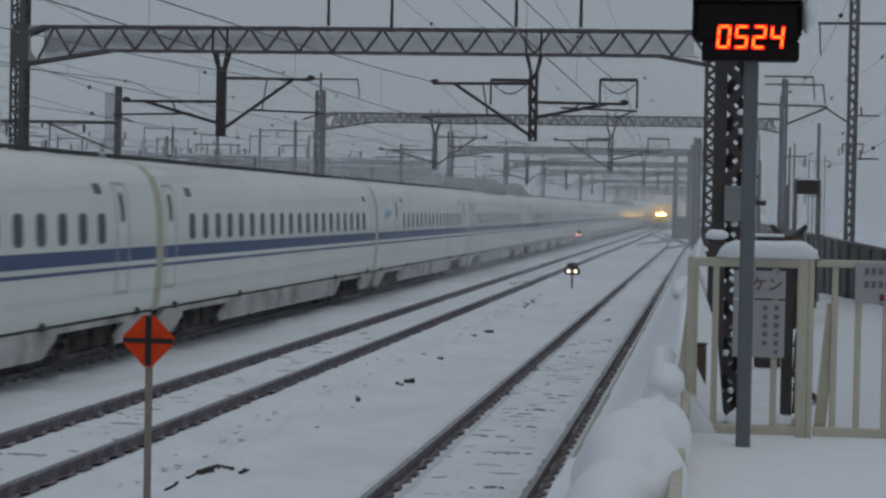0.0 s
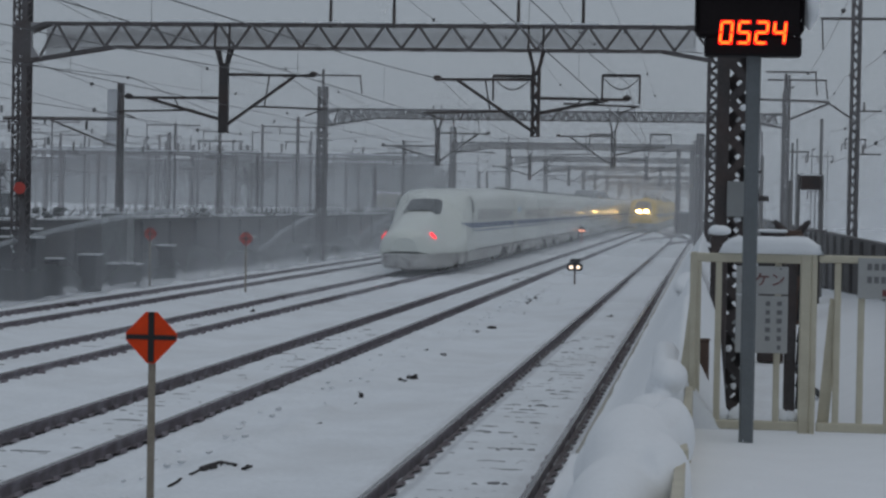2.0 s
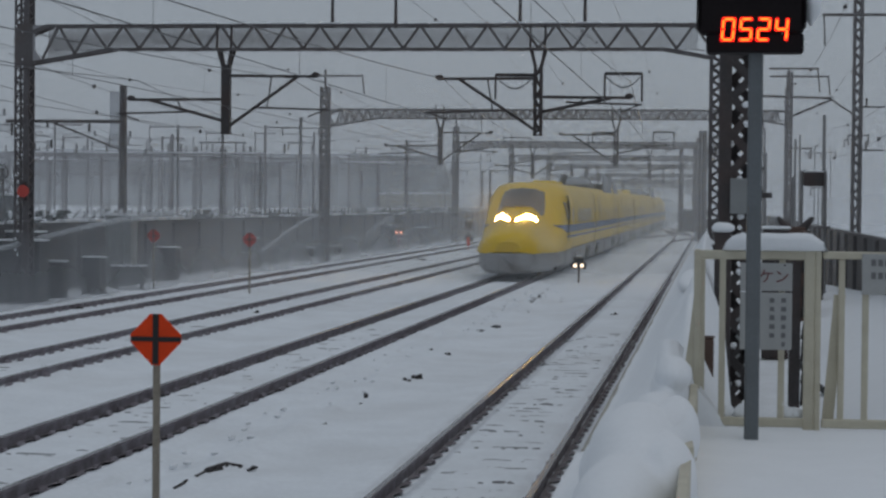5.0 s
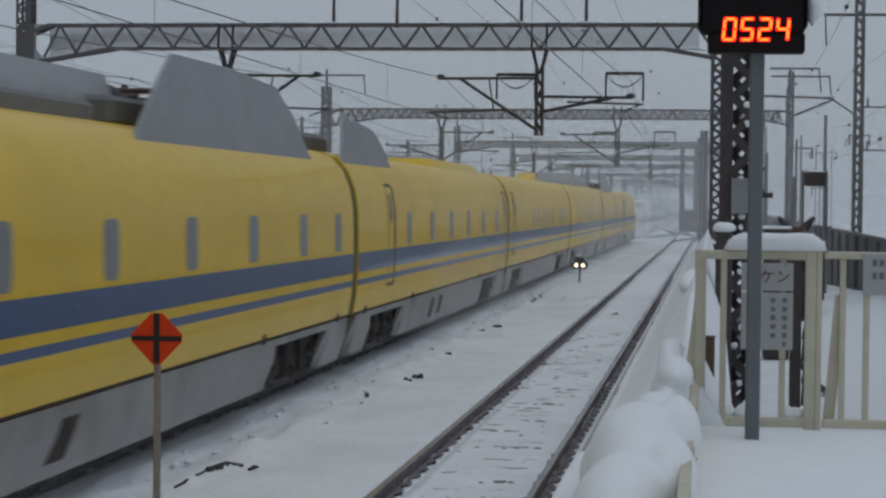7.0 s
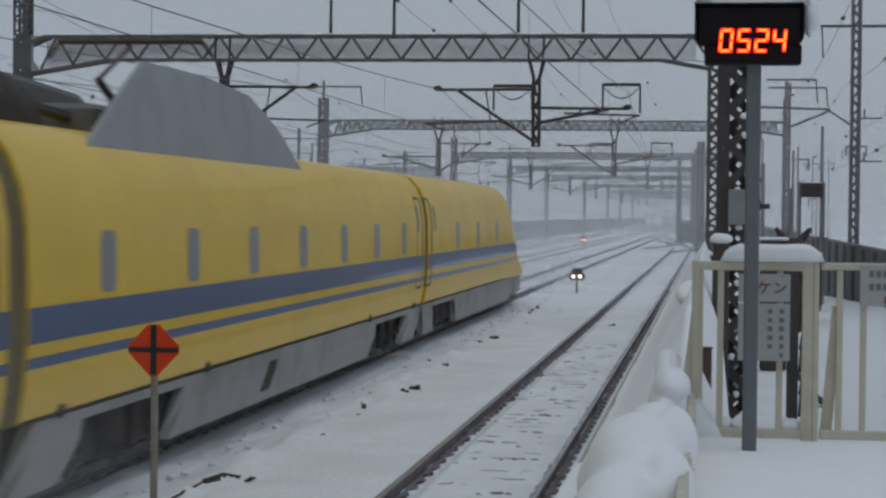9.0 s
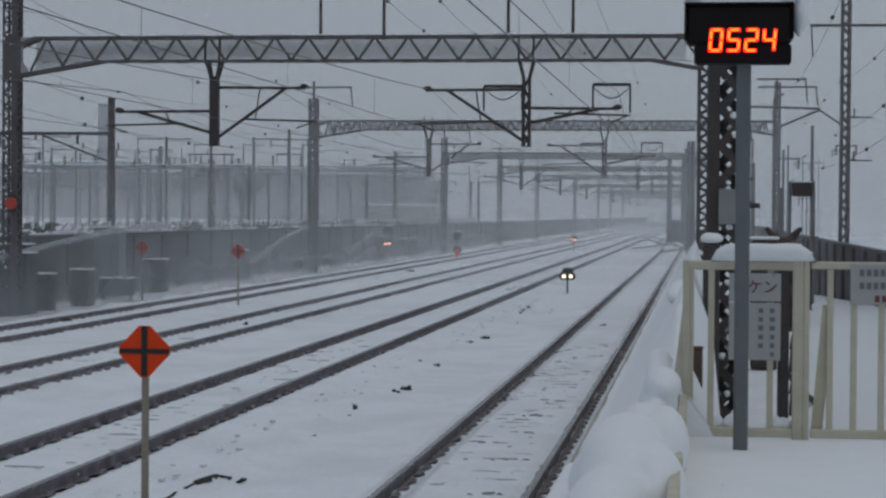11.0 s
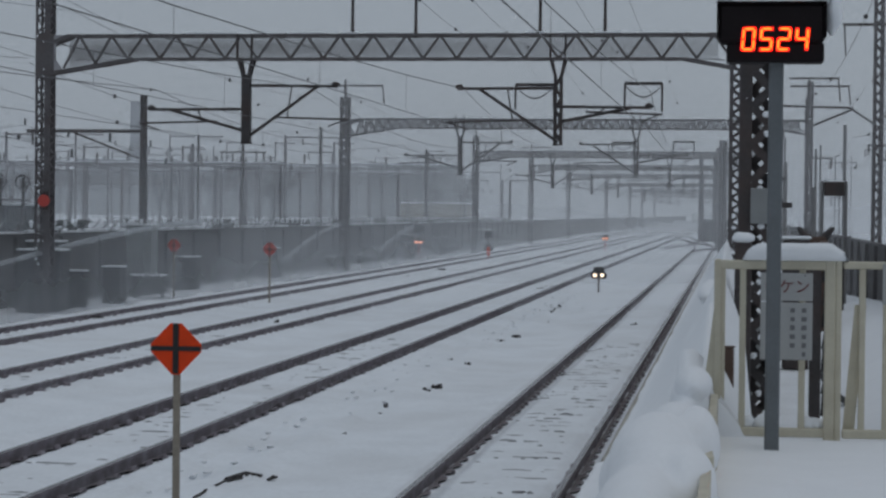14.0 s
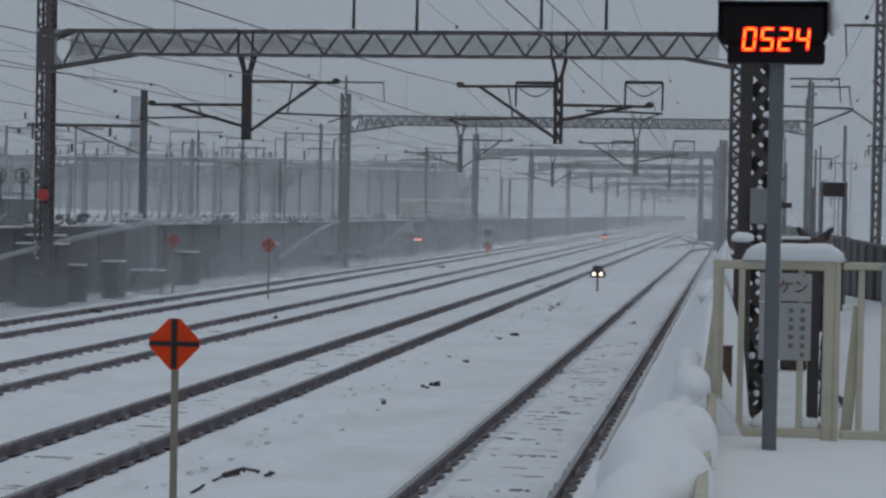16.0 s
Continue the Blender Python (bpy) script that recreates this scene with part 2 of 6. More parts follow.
class Shape:
    """Collects solid pieces into one mesh."""

    def __init__(self):
        self.v, self.f = [], []

    def add(self, verts, faces):
        k = len(self.v)
        self.v += [tuple(p) for p in verts]
        self.f += [tuple(i + k for i in q) for q in faces]
        return self

    def box(self, x0, y0, z0, x1, y1, z1, bev=0.0):
        if bev <= 0:
            v = [(x, y, z) for x in (x0, x1) for y in (y0, y1) for z in (z0, z1)]
            return self.add(v, [(0, 1, 3, 2), (4, 6, 7, 5), (0, 4, 5, 1), (2, 3, 7, 6), (0, 2, 6, 4), (1, 5, 7, 3)])
        b = bev
        ring = [(x0 + b, y0), (x1 - b, y0), (x1, y0 + b), (x1, y1 - b), (x1 - b, y1), (x0 + b, y1), (x0, y1 - b), (x0, y0 + b)]
        cx, cy = (x0 + x1) / 2, (y0 + y1) / 2
        inner = [(cx + (x - cx) * (1 - 2 * b / max(x1 - x0, 1e-6)), cy + (y - cy) * (1 - 2 * b / max(y1 - y0, 1e-6))) for x, y in ring]
        rows = [[(x, y, z0) for x, y in inner], [(x, y, z0 + b) for x, y in ring], [(x, y, z1 - b) for x, y in ring], [(x, y, z1) for x, y in inner]]
        return self.loft(rows)

    def loft(self, rows, caps=True, closed=True):
        n = len(rows[0])
        v = [p for r in rows for p in r]
        f = []
        for i in range(len(rows) - 1):
            for j in range(n if closed else n - 1):
                k = (j + 1) % n
                f.append((i * n + j, i * n + k, (i + 1) * n + k, (i + 1) * n + j))
        if caps:
            f += [tuple(range(n))[::-1], tuple((len(rows) - 1) * n + j for j in range(n))]
        return self.add(v, f)

    def shell(self, rows):
        """Open skin over the rows; the underside and both ends are laid on as separate faces."""
        n = len(rows[0])
        self.loft(rows, caps=False, closed=False)
        self.loft([[r[-1], r[0]] for r in rows], caps=False, closed=False)
        self.add(rows[0], [tuple(range(n))])
        return self.add(rows[-1], [tuple(range(n))])

    def bar(self, a, b, r, r2=None, sides=6):
        a, b = Vector(a), Vector(b)
        d = (b - a).normalized()
        u = d.orthogonal().normalized()
        w = d.cross(u)
        r2 = r if r2 is None else r2
        ring = lambda c, q: [c + (u * math.cos(6.2832 * i / sides) + w * math.sin(6.2832 * i / sides)) * q for i in range(sides)]
        return self.loft([ring(a, r), ring(b, r2)])

    def beam(self, a, b, w, h, up=(0, 0, 1)):
        """A square bar from a to b, w wide and h high."""
        a, b, up = Vector(a), Vector(b), Vector(up)
        d = (b - a).normalized()
        s = d.cross(up)
        if s.length < 1e-4:
            s = d.cross(Vector((1, 0, 0)))
        s.normalize()
        t = s.cross(d)
        ring = lambda c: [c + s * (w / 2 * i) + t * (h / 2 * j) for i, j in ((-1, -1), (1, -1), (1, 1), (-1, 1))]
        return self.loft([ring(a), ring(b)])

    def lump(self, c, r, seed=0, amount=0.18, n=8, m=6):
        rows = []
        for i in range(m + 1):
            th = math.pi * i / m
            row = []
            for j in range(n):
                ph = 2 * math.pi * j / n
                d = Vector((math.sin(th) * math.cos(ph), math.sin(th) * math.sin(ph), math.cos(th)))
                k = 1 + amount * noise.noise(d * 1.7 + Vector((seed * 3.1, seed * 1.7, 0))) * 2
                row.append((c[0] + d.x * r[0] * k, c[1] + d.y * r[1] * k, c[2] + d.z * r[2] * k))
            rows.append(row)
        return self.loft(rows)

    def make(self, name, material, parent=None, label="", smooth=False):
        return finish(name, self.v, self.f, material, parent, label, smooth)


def empty(name, x=0, y=0, z=0):
    ob = new(name)
    ob.empty_display_size = 0.2
    ob.location = (x, y, z)
    return ob


def share(ob, parent, m=None, name=None):
    """Another part on the same mesh."""
    c = new(name or ob.name.split(".")[0], ob.data)
    c.parent = parent
    if "label" in ob:
        c["label"] = ob["label"]
    if m is not None:
        c.matrix_basis = m
    return c


# ---- the ground and the tracks ----
TRACKS = {"near": -2.47, "second": -7.52, "third": -11.73, "far": -16.1}
GAUGE = 0.7525
GROUND = -0.16


def ground_height(x, y):
    z = GROUND + 0.05 * noise.noise(Vector((x * 0.35, y * 0.12, 0))) + 0.025 * noise.noise(Vector((x * 1.6, y * 0.7, 5)))
    for c in (-5.35, -6.15, -10.4, -14.7, -9.0):
        d = abs(x - c)
        if d < 0.45:
            z += (1 - d / 0.45) * (0.12 * max(0.0, noise.noise(Vector((x * 1.4, y * 0.55, c))) + 0.2) + 0.13 * max(0.0, noise.noise(Vector((x * 3.5, y * 1.7, c)))))
    for key, c in TRACKS.items():
        d = abs(x - c)
        if abs(d - GAUGE) < 0.21:
            z = {"second": -0.165, "near": -0.15}.get(key, -0.12) + 0.03 * noise.noise(Vector((x * 5, y * 1.9, 4)))
        elif d < 0.68:
            ridge = max(0.0, math.cos(y * 2 * math.pi / 0.6)) ** 3
            z = -0.125 + 0.012 * ridge + 0.022 * noise.noise(Vector((x * 2.2, y * 1.3, 9)))
        elif d < 1.3:
            z = -0.105 + 0.02 * noise.noise(Vector((x * 2, y * 0.9, 3))) - 0.05 * max(0, d - 0.95)
    if x > 0.2:
        z = GROUND + 0.12 * noise.noise(Vector((x * 0.5, y * 0.2, 2)))
    if x < -17.6:
        z += 0.12 * max(0, noise.noise(Vector((x * 0.9, y * 0.5, 7))))
    return z


def build_ground():
    xs = sorted(set([-2500, -900, -300, -120, -60, -40, -30] + [round(-26 + 0.19 * i, 3) for i in range(158)] + [round(-6.6 + 0.07 * i, 3) for i in range(26)] + [round(c + e * GAUGE + q, 3) for c in TRACKS.values() for e in (-1, 1) for q in (-0.3, -0.21, -0.12, 0.12, 0.21, 0.3)] + [5, 7, 10, 16, 30, 60, 200, 900, 2500]))
    ys, y, step = [-300, -60, -10, 0, 4], 7.0, 0.15
    while y < 420:
        ys.append(y)
        y += step
        step = 0.15 if y < 32 else step * 1.012
    ys += [500, 700, 1200, 2500]
    verts = [(x, y, ground_height(x, y) if -27 < x < 5 and 4 < y < 430 else GROUND) for y in ys for x in xs]
    n = len(xs)
    faces = [(j * n + i, j * n + i + 1, (j + 1) * n + i + 1, (j + 1) * n + i) for j in range(len(ys) - 1) for i in range(n - 1)]
    ob = finish("ground", verts, faces, SNOW, smooth=True)
    tagged(ob, "snow-covered railway ground with buried ballast", "snow", kind="structure")


def track_x(key, y):
    """Centre line: straight, but the platform track joins its neighbour far away."""
    if key != "near" or y < 168:
        return TRACKS[key]
    u = min(1.0, (y - 168) / 130)
    return TRACKS["near"] + (TRACKS["second"] - TRACKS["near"]) * u * u * (3 - 2 * u)


def build_rails():
    # web and foot as one dark piece, the polished head above it
    prof = [(-0.075, -0.21), (0.075, -0.21), (0.075, -0.17), (0.014, -0.145), (0.014, -0.05), (0.036, -0.035), (0.036, -0.006), (-0.036, -0.006), (-0.036, -0.035), (-0.014, -0.05), (-0.014, -0.145), (-0.075, -0.17)]
    hp = [(-0.034, -0.006), (0.034, -0.006), (0.03, 0.0), (-0.03, 0.0)]
    for key, c in TRACKS.items():
        track = empty("railway_track", c, 0, 0)
        tagged(track, "snowed-in railway track with rusty dark rails", "track", "railway tracks", "structure")
        ys = [2.0, 168.0] + [168 + 13 * i for i in range(1, 11)] if key == "near" else [2.0, 900.0]
        for side in (-1, 1):
            x = side * GAUGE
            row = lambda pr: [[(x + a + track_x(key, y) - c, y, b) for a, b in pr] for y in ys]
            rail = Shape().loft(row(prof)).make("rail", RAIL_SIDE, track)
            Shape().loft(row(hp)).make("rail_head", RAIL_TOP, rail, "worn running surface")
            # ballast and fastenings lying bare in a ragged strip beside the rail
            edge, y = [], 9.0
            while y < 420:
                w = 0.03 + 0.035 * noise.noise(Vector((x * 9 + c, y * 2.1, 0))) + (0.06 if int(y / 0.3) % 2 else 0.0)
                edge.append((max(0.01, w) if y < 60 else 0.025, y))
                y += 0.15 if y < 60 else 6.0
            off = lambda q: x + track_x(key, q) - c
            bv = [(off(q) + 0.03, q, -0.135) for w, q in edge] + [(off(q) + 0.05 + w, q, -0.125) for w, q in edge]
            m = len(edge)
            bare = finish("bare_ballast", bv, [(k, k + 1, m + k + 1, m + k) for k in range(m - 1)], BALLAST, track)
            tagged(bare, kind="stuff")
            # fastenings at each sleeper, standing bare beside the rail
            clips = Shape()
            y = 10.2
            while y < 80:
                near = 0.55 if key == "near" else 1.0
                if random.random() < 0.93:
                    clips.lump((x + 0.1 + random.uniform(-0.01, 0.02), y + random.uniform(-0.03, 0.03), -0.115 if key in ("third", "far") else -0.14), (near * random.uniform(0.04, 0.06), near * random.uniform(0.09, 0.14), near * random.uniform(0.035, 0.055)), seed=y + side, amount=0.25, n=7, m=4)
                if random.random() < 0.4:
                    clips.lump((x - 0.09, y, -0.13), (0.03, 0.07, 0.05), seed=y + side, n=6, m=4)
                y += 0.6
            tagged(clips.make("rail_clips", RAIL_SIDE, track, "row of dark rail clips"), kind="stuff")
        # dark slivers of sleeper edges showing through the thin snow
        slivers = Shape()
        y = 11.0
        while y < 46:
            for k in range(9 if key == "near" else 5):
                if random.random() < (0.6 if key == "near" else 0.45):
                    q, w = random.uniform(-0.5, 0.45), random.choice((0.04, 0.06, 0.1, 0.18)) * random.uniform(0.6, 1.2)
                    yy = y + random.uniform(-0.13, 0.13)
                    slivers.lump((q, yy, -0.135), (w, random.uniform(0.006, 0.014), 0.018), seed=y + k, amount=0.4, n=8, m=4)
            y += 0.6
        tagged(slivers.make("sleeper_edges", SLEEPER, track, "slivers of grey sleepers under thin snow"), kind="stuff")


def build_turnout():
    t = empty("turnout", -2.4, 170, 0)
    tagged(t, "dark crossing rails of a snowy turnout", "turnout", kind="structure")
    for a, b in (((-0.7, -12, 0), (1.6, 16, 0)), ((0.8, -6, 0), (3.2, 18, 0)), ((-3.4, 4, 0), (-0.7, 30, 0)), ((0.6, 14, 0), (-2.6, 50, 0))):
        Shape().beam((a[0], a[1], -0.05), (b[0], b[1], -0.05), 0.12, 0.12).make("crossing_rail", RAIL_SIDE, t)


build_ground()
build_rails()
build_turnout()


# ---- the platform end ----
EDGE = -0.8
PLAT = 1.25


def build_platform():
    s = Shape()
    s.box(EDGE, -12, GROUND - 0.1, 0.12, 66, PLAT - 0.12)
    s.box(0.14, -12, GROUND - 0.1, 9, 13.95, PLAT - 0.12)
    pf = tagged(s.make("platform", CONCRETE), "concrete station platform under fresh snow", "platform", kind="structure")
    cop = Shape()
    cop.box(EDGE - 0.025, -12, PLAT - 0.118, EDGE + 0.3, 66, PLAT - 0.02, 0.015)
    cop.make("coping", CONCRETE, pf, "worn platform edge coping")
    # snow lying on the platform floor
    xs = [-0.1 + 0.1 * i for i in range(40)] + [4.5, 6, 9]
    ys = [-12, -4, 0, 4] + [6 + 0.1 * i for i in range(80)]
    v = [(x, y, PLAT + 0.09 + 0.03 * noise.noise(Vector((x * 0.9, y * 0.9, 1))) - (0.05 if y > 13.6 else 0)) for y in ys for x in xs]
    n = len(xs)
    f = [(j * n + i, j * n + i + 1, (j + 1) * n + i + 1, (j + 1) * n + i) for j in range(len(ys) - 1) for i in range(n - 1)]
    tagged(finish("platform_snow", v, f, SNOW_SOFT, smooth=True), "smooth untouched snow on the platform", "snow", kind="stuff")


# lobes of the snow heaps on the platform edge: centre, radii
HEAPS = (((-0.37, 10.0, 1.42), ((-0.37, 10.25, 1.5, 0.245, 0.9, 0.3), (-0.41, 9.2, 1.36, 0.23, 0.8, 0.29), (-0.18, 10.7, 1.6, 0.125, 0.5, 0.2), (-0.5, 10.8, 1.38, 0.19, 0.6, 0.22), (-0.2, 9.7, 1.46, 0.14, 0.5, 0.24))),
         ((-0.26, 12.2, 1.68), ((-0.225, 12.2, 1.79, 0.11, 0.28, 0.105), (-0.33, 11.7, 1.64, 0.12, 0.4, 0.08), (-0.26, 12.7, 1.62, 0.12, 0.9, 0.22), (-0.27, 13.2, 1.86, 0.09, 0.3, 0.07))),
         ((-0.22, 22.4, 1.98), ((-0.22, 22.4, 1.98, 0.15, 3.0, 0.08), (-0.23, 20.6, 1.97, 0.12, 1.0, 0.07))))


def heap(centre, lobes, seed):
    """Rounded lobes blended into one soft heap."""
    c, rows, n, m = Vector(centre), [], 56, 36
    for i in range(m + 1):
        th = math.pi * i / m
        row = []
        for j in range(n):
            ph = 2 * math.pi * j / n
            d = Vector((math.sin(th) * math.cos(ph) * 0.35, math.sin(th) * math.sin(ph), math.cos(th) * 0.4)).normalized()
            total = 0.0
            for x, y, z, rx, ry, rz in lobes:
                o = Vector(((c.x - x) / rx, (c.y - y) / ry, (c.z - z) / rz))
                e = Vector((d.x / rx, d.y / ry, d.z / rz))
                disc_ = o.dot(e) ** 2 - e.dot(e) * (o.dot(o) - 1)
                if disc_ > 0:
                    total += max(0.0, (-o.dot(e) + disc_ ** 0.5) / e.dot(e)) ** 12
            r = max(0.02, total ** (1 / 12)) * (1 + 0.025 * noise.noise(d * 3 + Vector((seed, 0, 0))))
            row.append(d * r)
        rows.append(row)
    return Shape().loft(rows)


def bank_height(x, y):
    """Snow along the platform edge: thin before the fence, a ridge leaning on the fence line beyond it."""
    u = (x - EDGE) / 0.66 if y < 13.64 else min(0.88, (x - EDGE) / 0.74)
    far = min(1.0, max(0.0, (y - 12.2) / 3.0))
    lumpy = 1 + 0.2 * noise.noise(Vector((x * 1.5, y * 0.6, 8)))
    z = (0.035 + 0.1 * max(0, min(1, u * 3 - 0.6)) + 0.78 * lumpy * far * max(0, min(1, u * 1.1)) ** 1.5) * min(1, u * 5 + 0.1)
    if u > 0.88:
        z *= max(0.0, (1 - u) / 0.12) ** 0.5
    if y >= 13.64 and x > -0.18:
        z = -0.1 + (z + 0.1) * max(0.0, (0.17 - x) / 0.35) ** 0.8
    return PLAT + z + 0.014 * noise.noise(Vector((x * 3, y * 1.6, 0)))


def build_bank():
    nx, ys, y = 36, [], 4.0
    while y < 64:
        ys.append(y)
        y += 0.08 if y < 18 else 0.5
    v = []
    for y in ys:
        wide = 0.66 if y < 13.64 else 0.97
        for i in range(nx + 1):
            lip = -0.045 if y < 12.6 else 0.03 * noise.noise(Vector((0, y * 0.8, 1)))
            x = EDGE + lip + (wide - lip) * i / nx
            v.append((x, y, bank_height(max(x, EDGE + 0.01), y) if 0 < i < nx else PLAT - (0.03 if y < 13.64 or i == 0 else 0.2)))
    n = nx + 1
    s = Shape()
    s.add(v, [(j * n + i, j * n + i + 1, (j + 1) * n + i + 1, (j + 1) * n + i) for j in range(len(ys) - 1) for i in range(nx)])
    for k, (centre, lobes) in enumerate(HEAPS):
        ob = heap(centre, lobes, k * 2.3).make("snow_pillow", SNOW_SOFT, smooth=True)
        ob.location = centre
        tagged(ob, "rounded pillow of fresh snow heaped on the platform edge", "snow", "snow pillows")
    tagged(s.make("snow_bank", SNOW_SOFT, smooth=True), "heaped pillows of snow along the platform edge", "snow", kind="stuff")


FY = 13.7


def build_fence():
    fence = empty("platform_fence", 0, FY, PLAT)
    tagged(fence, "cream-painted steel platform end fence with vertical bars", "fence")
    top, bot = 2.47 - PLAT, 1.36 - PLAT
    Shape().box(-0.09, -0.03, top - 0.03, 0.66, 0.03, top + 0.03, 0.008).make("top_rail", CREAM, fence)
    Shape().box(0.72, -0.03, top - 0.02, 2.6, 0.03, top + 0.03, 0.008).make("top_rail", CREAM, fence)
    Shape().box(-0.09, -0.025, bot - 0.03, 0.66, 0.025, bot + 0.03, 0.008).make("bottom_rail", CREAM, fence)
    Shape().box(0.72, -0.025, bot - 0.03, 2.6, 0.025, bot + 0.03, 0.008).make("bottom_rail", CREAM, fence)
    for x, w in ((0.635, 0.07), (0.69, 0.04), (-0.1, 0.05)):
        Shape().box(x - w / 2, -0.035, bot - 0.14, x + w / 2, 0.035, top + 0.035, 0.008).make("post", CREAM, fence)
    for x in (0.065, 0.29, 0.455, 0.845, 1.0, 1.18, 1.36, 1.54, 1.72, 1.9, 2.08, 2.26, 2.44):
        Shape().box(x - 0.021, -0.018, bot, x + 0.021, 0.018, top - 0.02, 0.006).make("bar", CREAM, fence)
    Shape().beam((0.765, 0.06, bot), (0.835, 0.03, top - 0.26), 0.075, 0.03, (0, 1, 0)).make("brace", CREAM, fence, "leaning flat brace")
    # the side fence along the platform edge
    side = empty("side_fence", -0.11, 0, PLAT)
    tagged(side, "cream steel panel fence along the snowy platform edge", "fence")
    Shape().box(-0.03, 2.0, 0.02, 0.02, FY - 0.06, 0.36, 0.006).make("panel", CREAM, side)
    for i in range(6):
        y = 2.2 + i * 1.9
        Shape().box(-0.035, y - 0.03, 0, 0.03, y + 0.03, 0.4, 0.006).make("post", CREAM, side)
    wing = [(-0.05, 1.19), (-0.095, 1.19), (-0.16, 0.62), (-0.24, 0.02), (-0.05, 0.02)]
    Shape().loft([[(x, -0.02, z) for x, z in wing], [(x, 0.02, z) for x, z in wing]]).make("wing_plate", CREAM, fence, "tapered cream steel wing plate")
    cap = Shape()
    rows = []
    for i in range(22):
        u = i / 21
        x = 0.06 + 0.69 * u
        e = min(1, 6 * min(u, 1 - u)) ** 0.5
        h = 0.115 * e + 0.008 * noise.noise(Vector((x * 6, 0, 0)))
        rows.append([(x, -0.09 * (0.5 + e / 2), 0), (x, -0.1 * e - 0.01, h * 0.6), (x, -0.05, h), (x, 0.03, h), (x, 0.1 * e, h * 0.6), (x, 0.09 * (0.5 + e / 2), 0)])
    cap.loft(rows)
    ob = cap.make("snow_cap", SNOW_SOFT, fence, "thick rounded cushion of snow", smooth=True)
    ob.location = (0, 0, 2.502 - PLAT)
    for x, r in ((0.1, 0.055), (0.21, 0.07), (0.5, 0.06), (0.56, 0.05), (-0.02, 0.06)):
        lump = Shape().lump((0, 0, 0.03), (r, 0.06, r * 0.9), seed=x).make("snow_lump", SNOW_SOFT, None, smooth=True)
        lump.location = (x, FY + 0.06, 1.385)
        tagged(lump, "small lump of snow caught on the bottom rail", "snow", "snow lumps on the fence")


def text_mesh(name, body, size, material, parent, x, y, z, label=""):
    cu = bpy.data.curves.new(name, "FONT")
    cu.body, cu.size, cu.extrude, cu.align_x, cu.align_y = body, size, 0.002, "CENTER", "CENTER"
    tmp = bpy.data.objects.new(name, cu)
    me = bpy.data.meshes.new_from_object(tmp)
    bpy.data.objects.remove(tmp)
    me.materials.append(material)
    ob = new(name, me)
    ob.parent = parent
    ob.matrix_basis = pose(x, y, z, 90)
    return ob


def build_fence_signs():
    sign = empty("warning_sign", 0.35, FY - 0.05, 2.02)
    tagged(sign, "weathered white danger sign tied to the fence", "sign")
    Shape().box(-0.17, -0.012, 0.215, 0.17, 0, 0.4, 0.004).make("upper_plate", SIGN_WHITE, sign)
    Shape().box(-0.17, -0.012, -0.175, 0.17, 0, 0.205, 0.004).make("lower_plate", SIGN_WHITE, sign)
    text_mesh("lettering", "キケン", 0.1, SIGN_RED, sign, 0.0, -0.016, 0.305)
    for i, x in enumerate((0.115, 0.04, -0.1)):
        for k in range(6):
            if (i, k) == (1, 5):
                continue
            z, w = 0.155 - k * 0.058, 0.011 + 0.007 * random.random()
            Shape().box(x - w, -0.0155, z - 0.016, x + w, -0.0125, z + 0.012 + 0.006 * random.random()).make("lettering_bar", SIGN_INK, sign)
    for x in (-0.12, 0.12):
        Shape().bar((x, -0.014, 0.385), (x, 0.03, 0.385), 0.006).make("tie", DARK_STEEL, sign)
    s2 = empty("notice_sign", 1.19, FY - 0.05, 2.22)
    tagged(s2, "white enamel notice board on the cream fence", "sign")
    Shape().box(-0.22, -0.012, 0, 0.3, 0, 0.27, 0.004).make("plate", SIGN_WHITE, s2)
    for z, x0, x1, m in ((0.21, -0.16, 0.26, SIGN_INK), (0.125, -0.16, 0.26, SIGN_INK), (0.04, -0.06, 0.2, SIGN_RED)):
        x = x0
        while x < x1:
            Shape().box(x, -0.016, z - 0.022, x + 0.03, -0.0125, z + 0.022).make("lettering_bar", m, s2)
            x += 0.045


SEG = {"0": "abcdef", "5": "afgcd", "2": "abged", "4": "fgbc"}


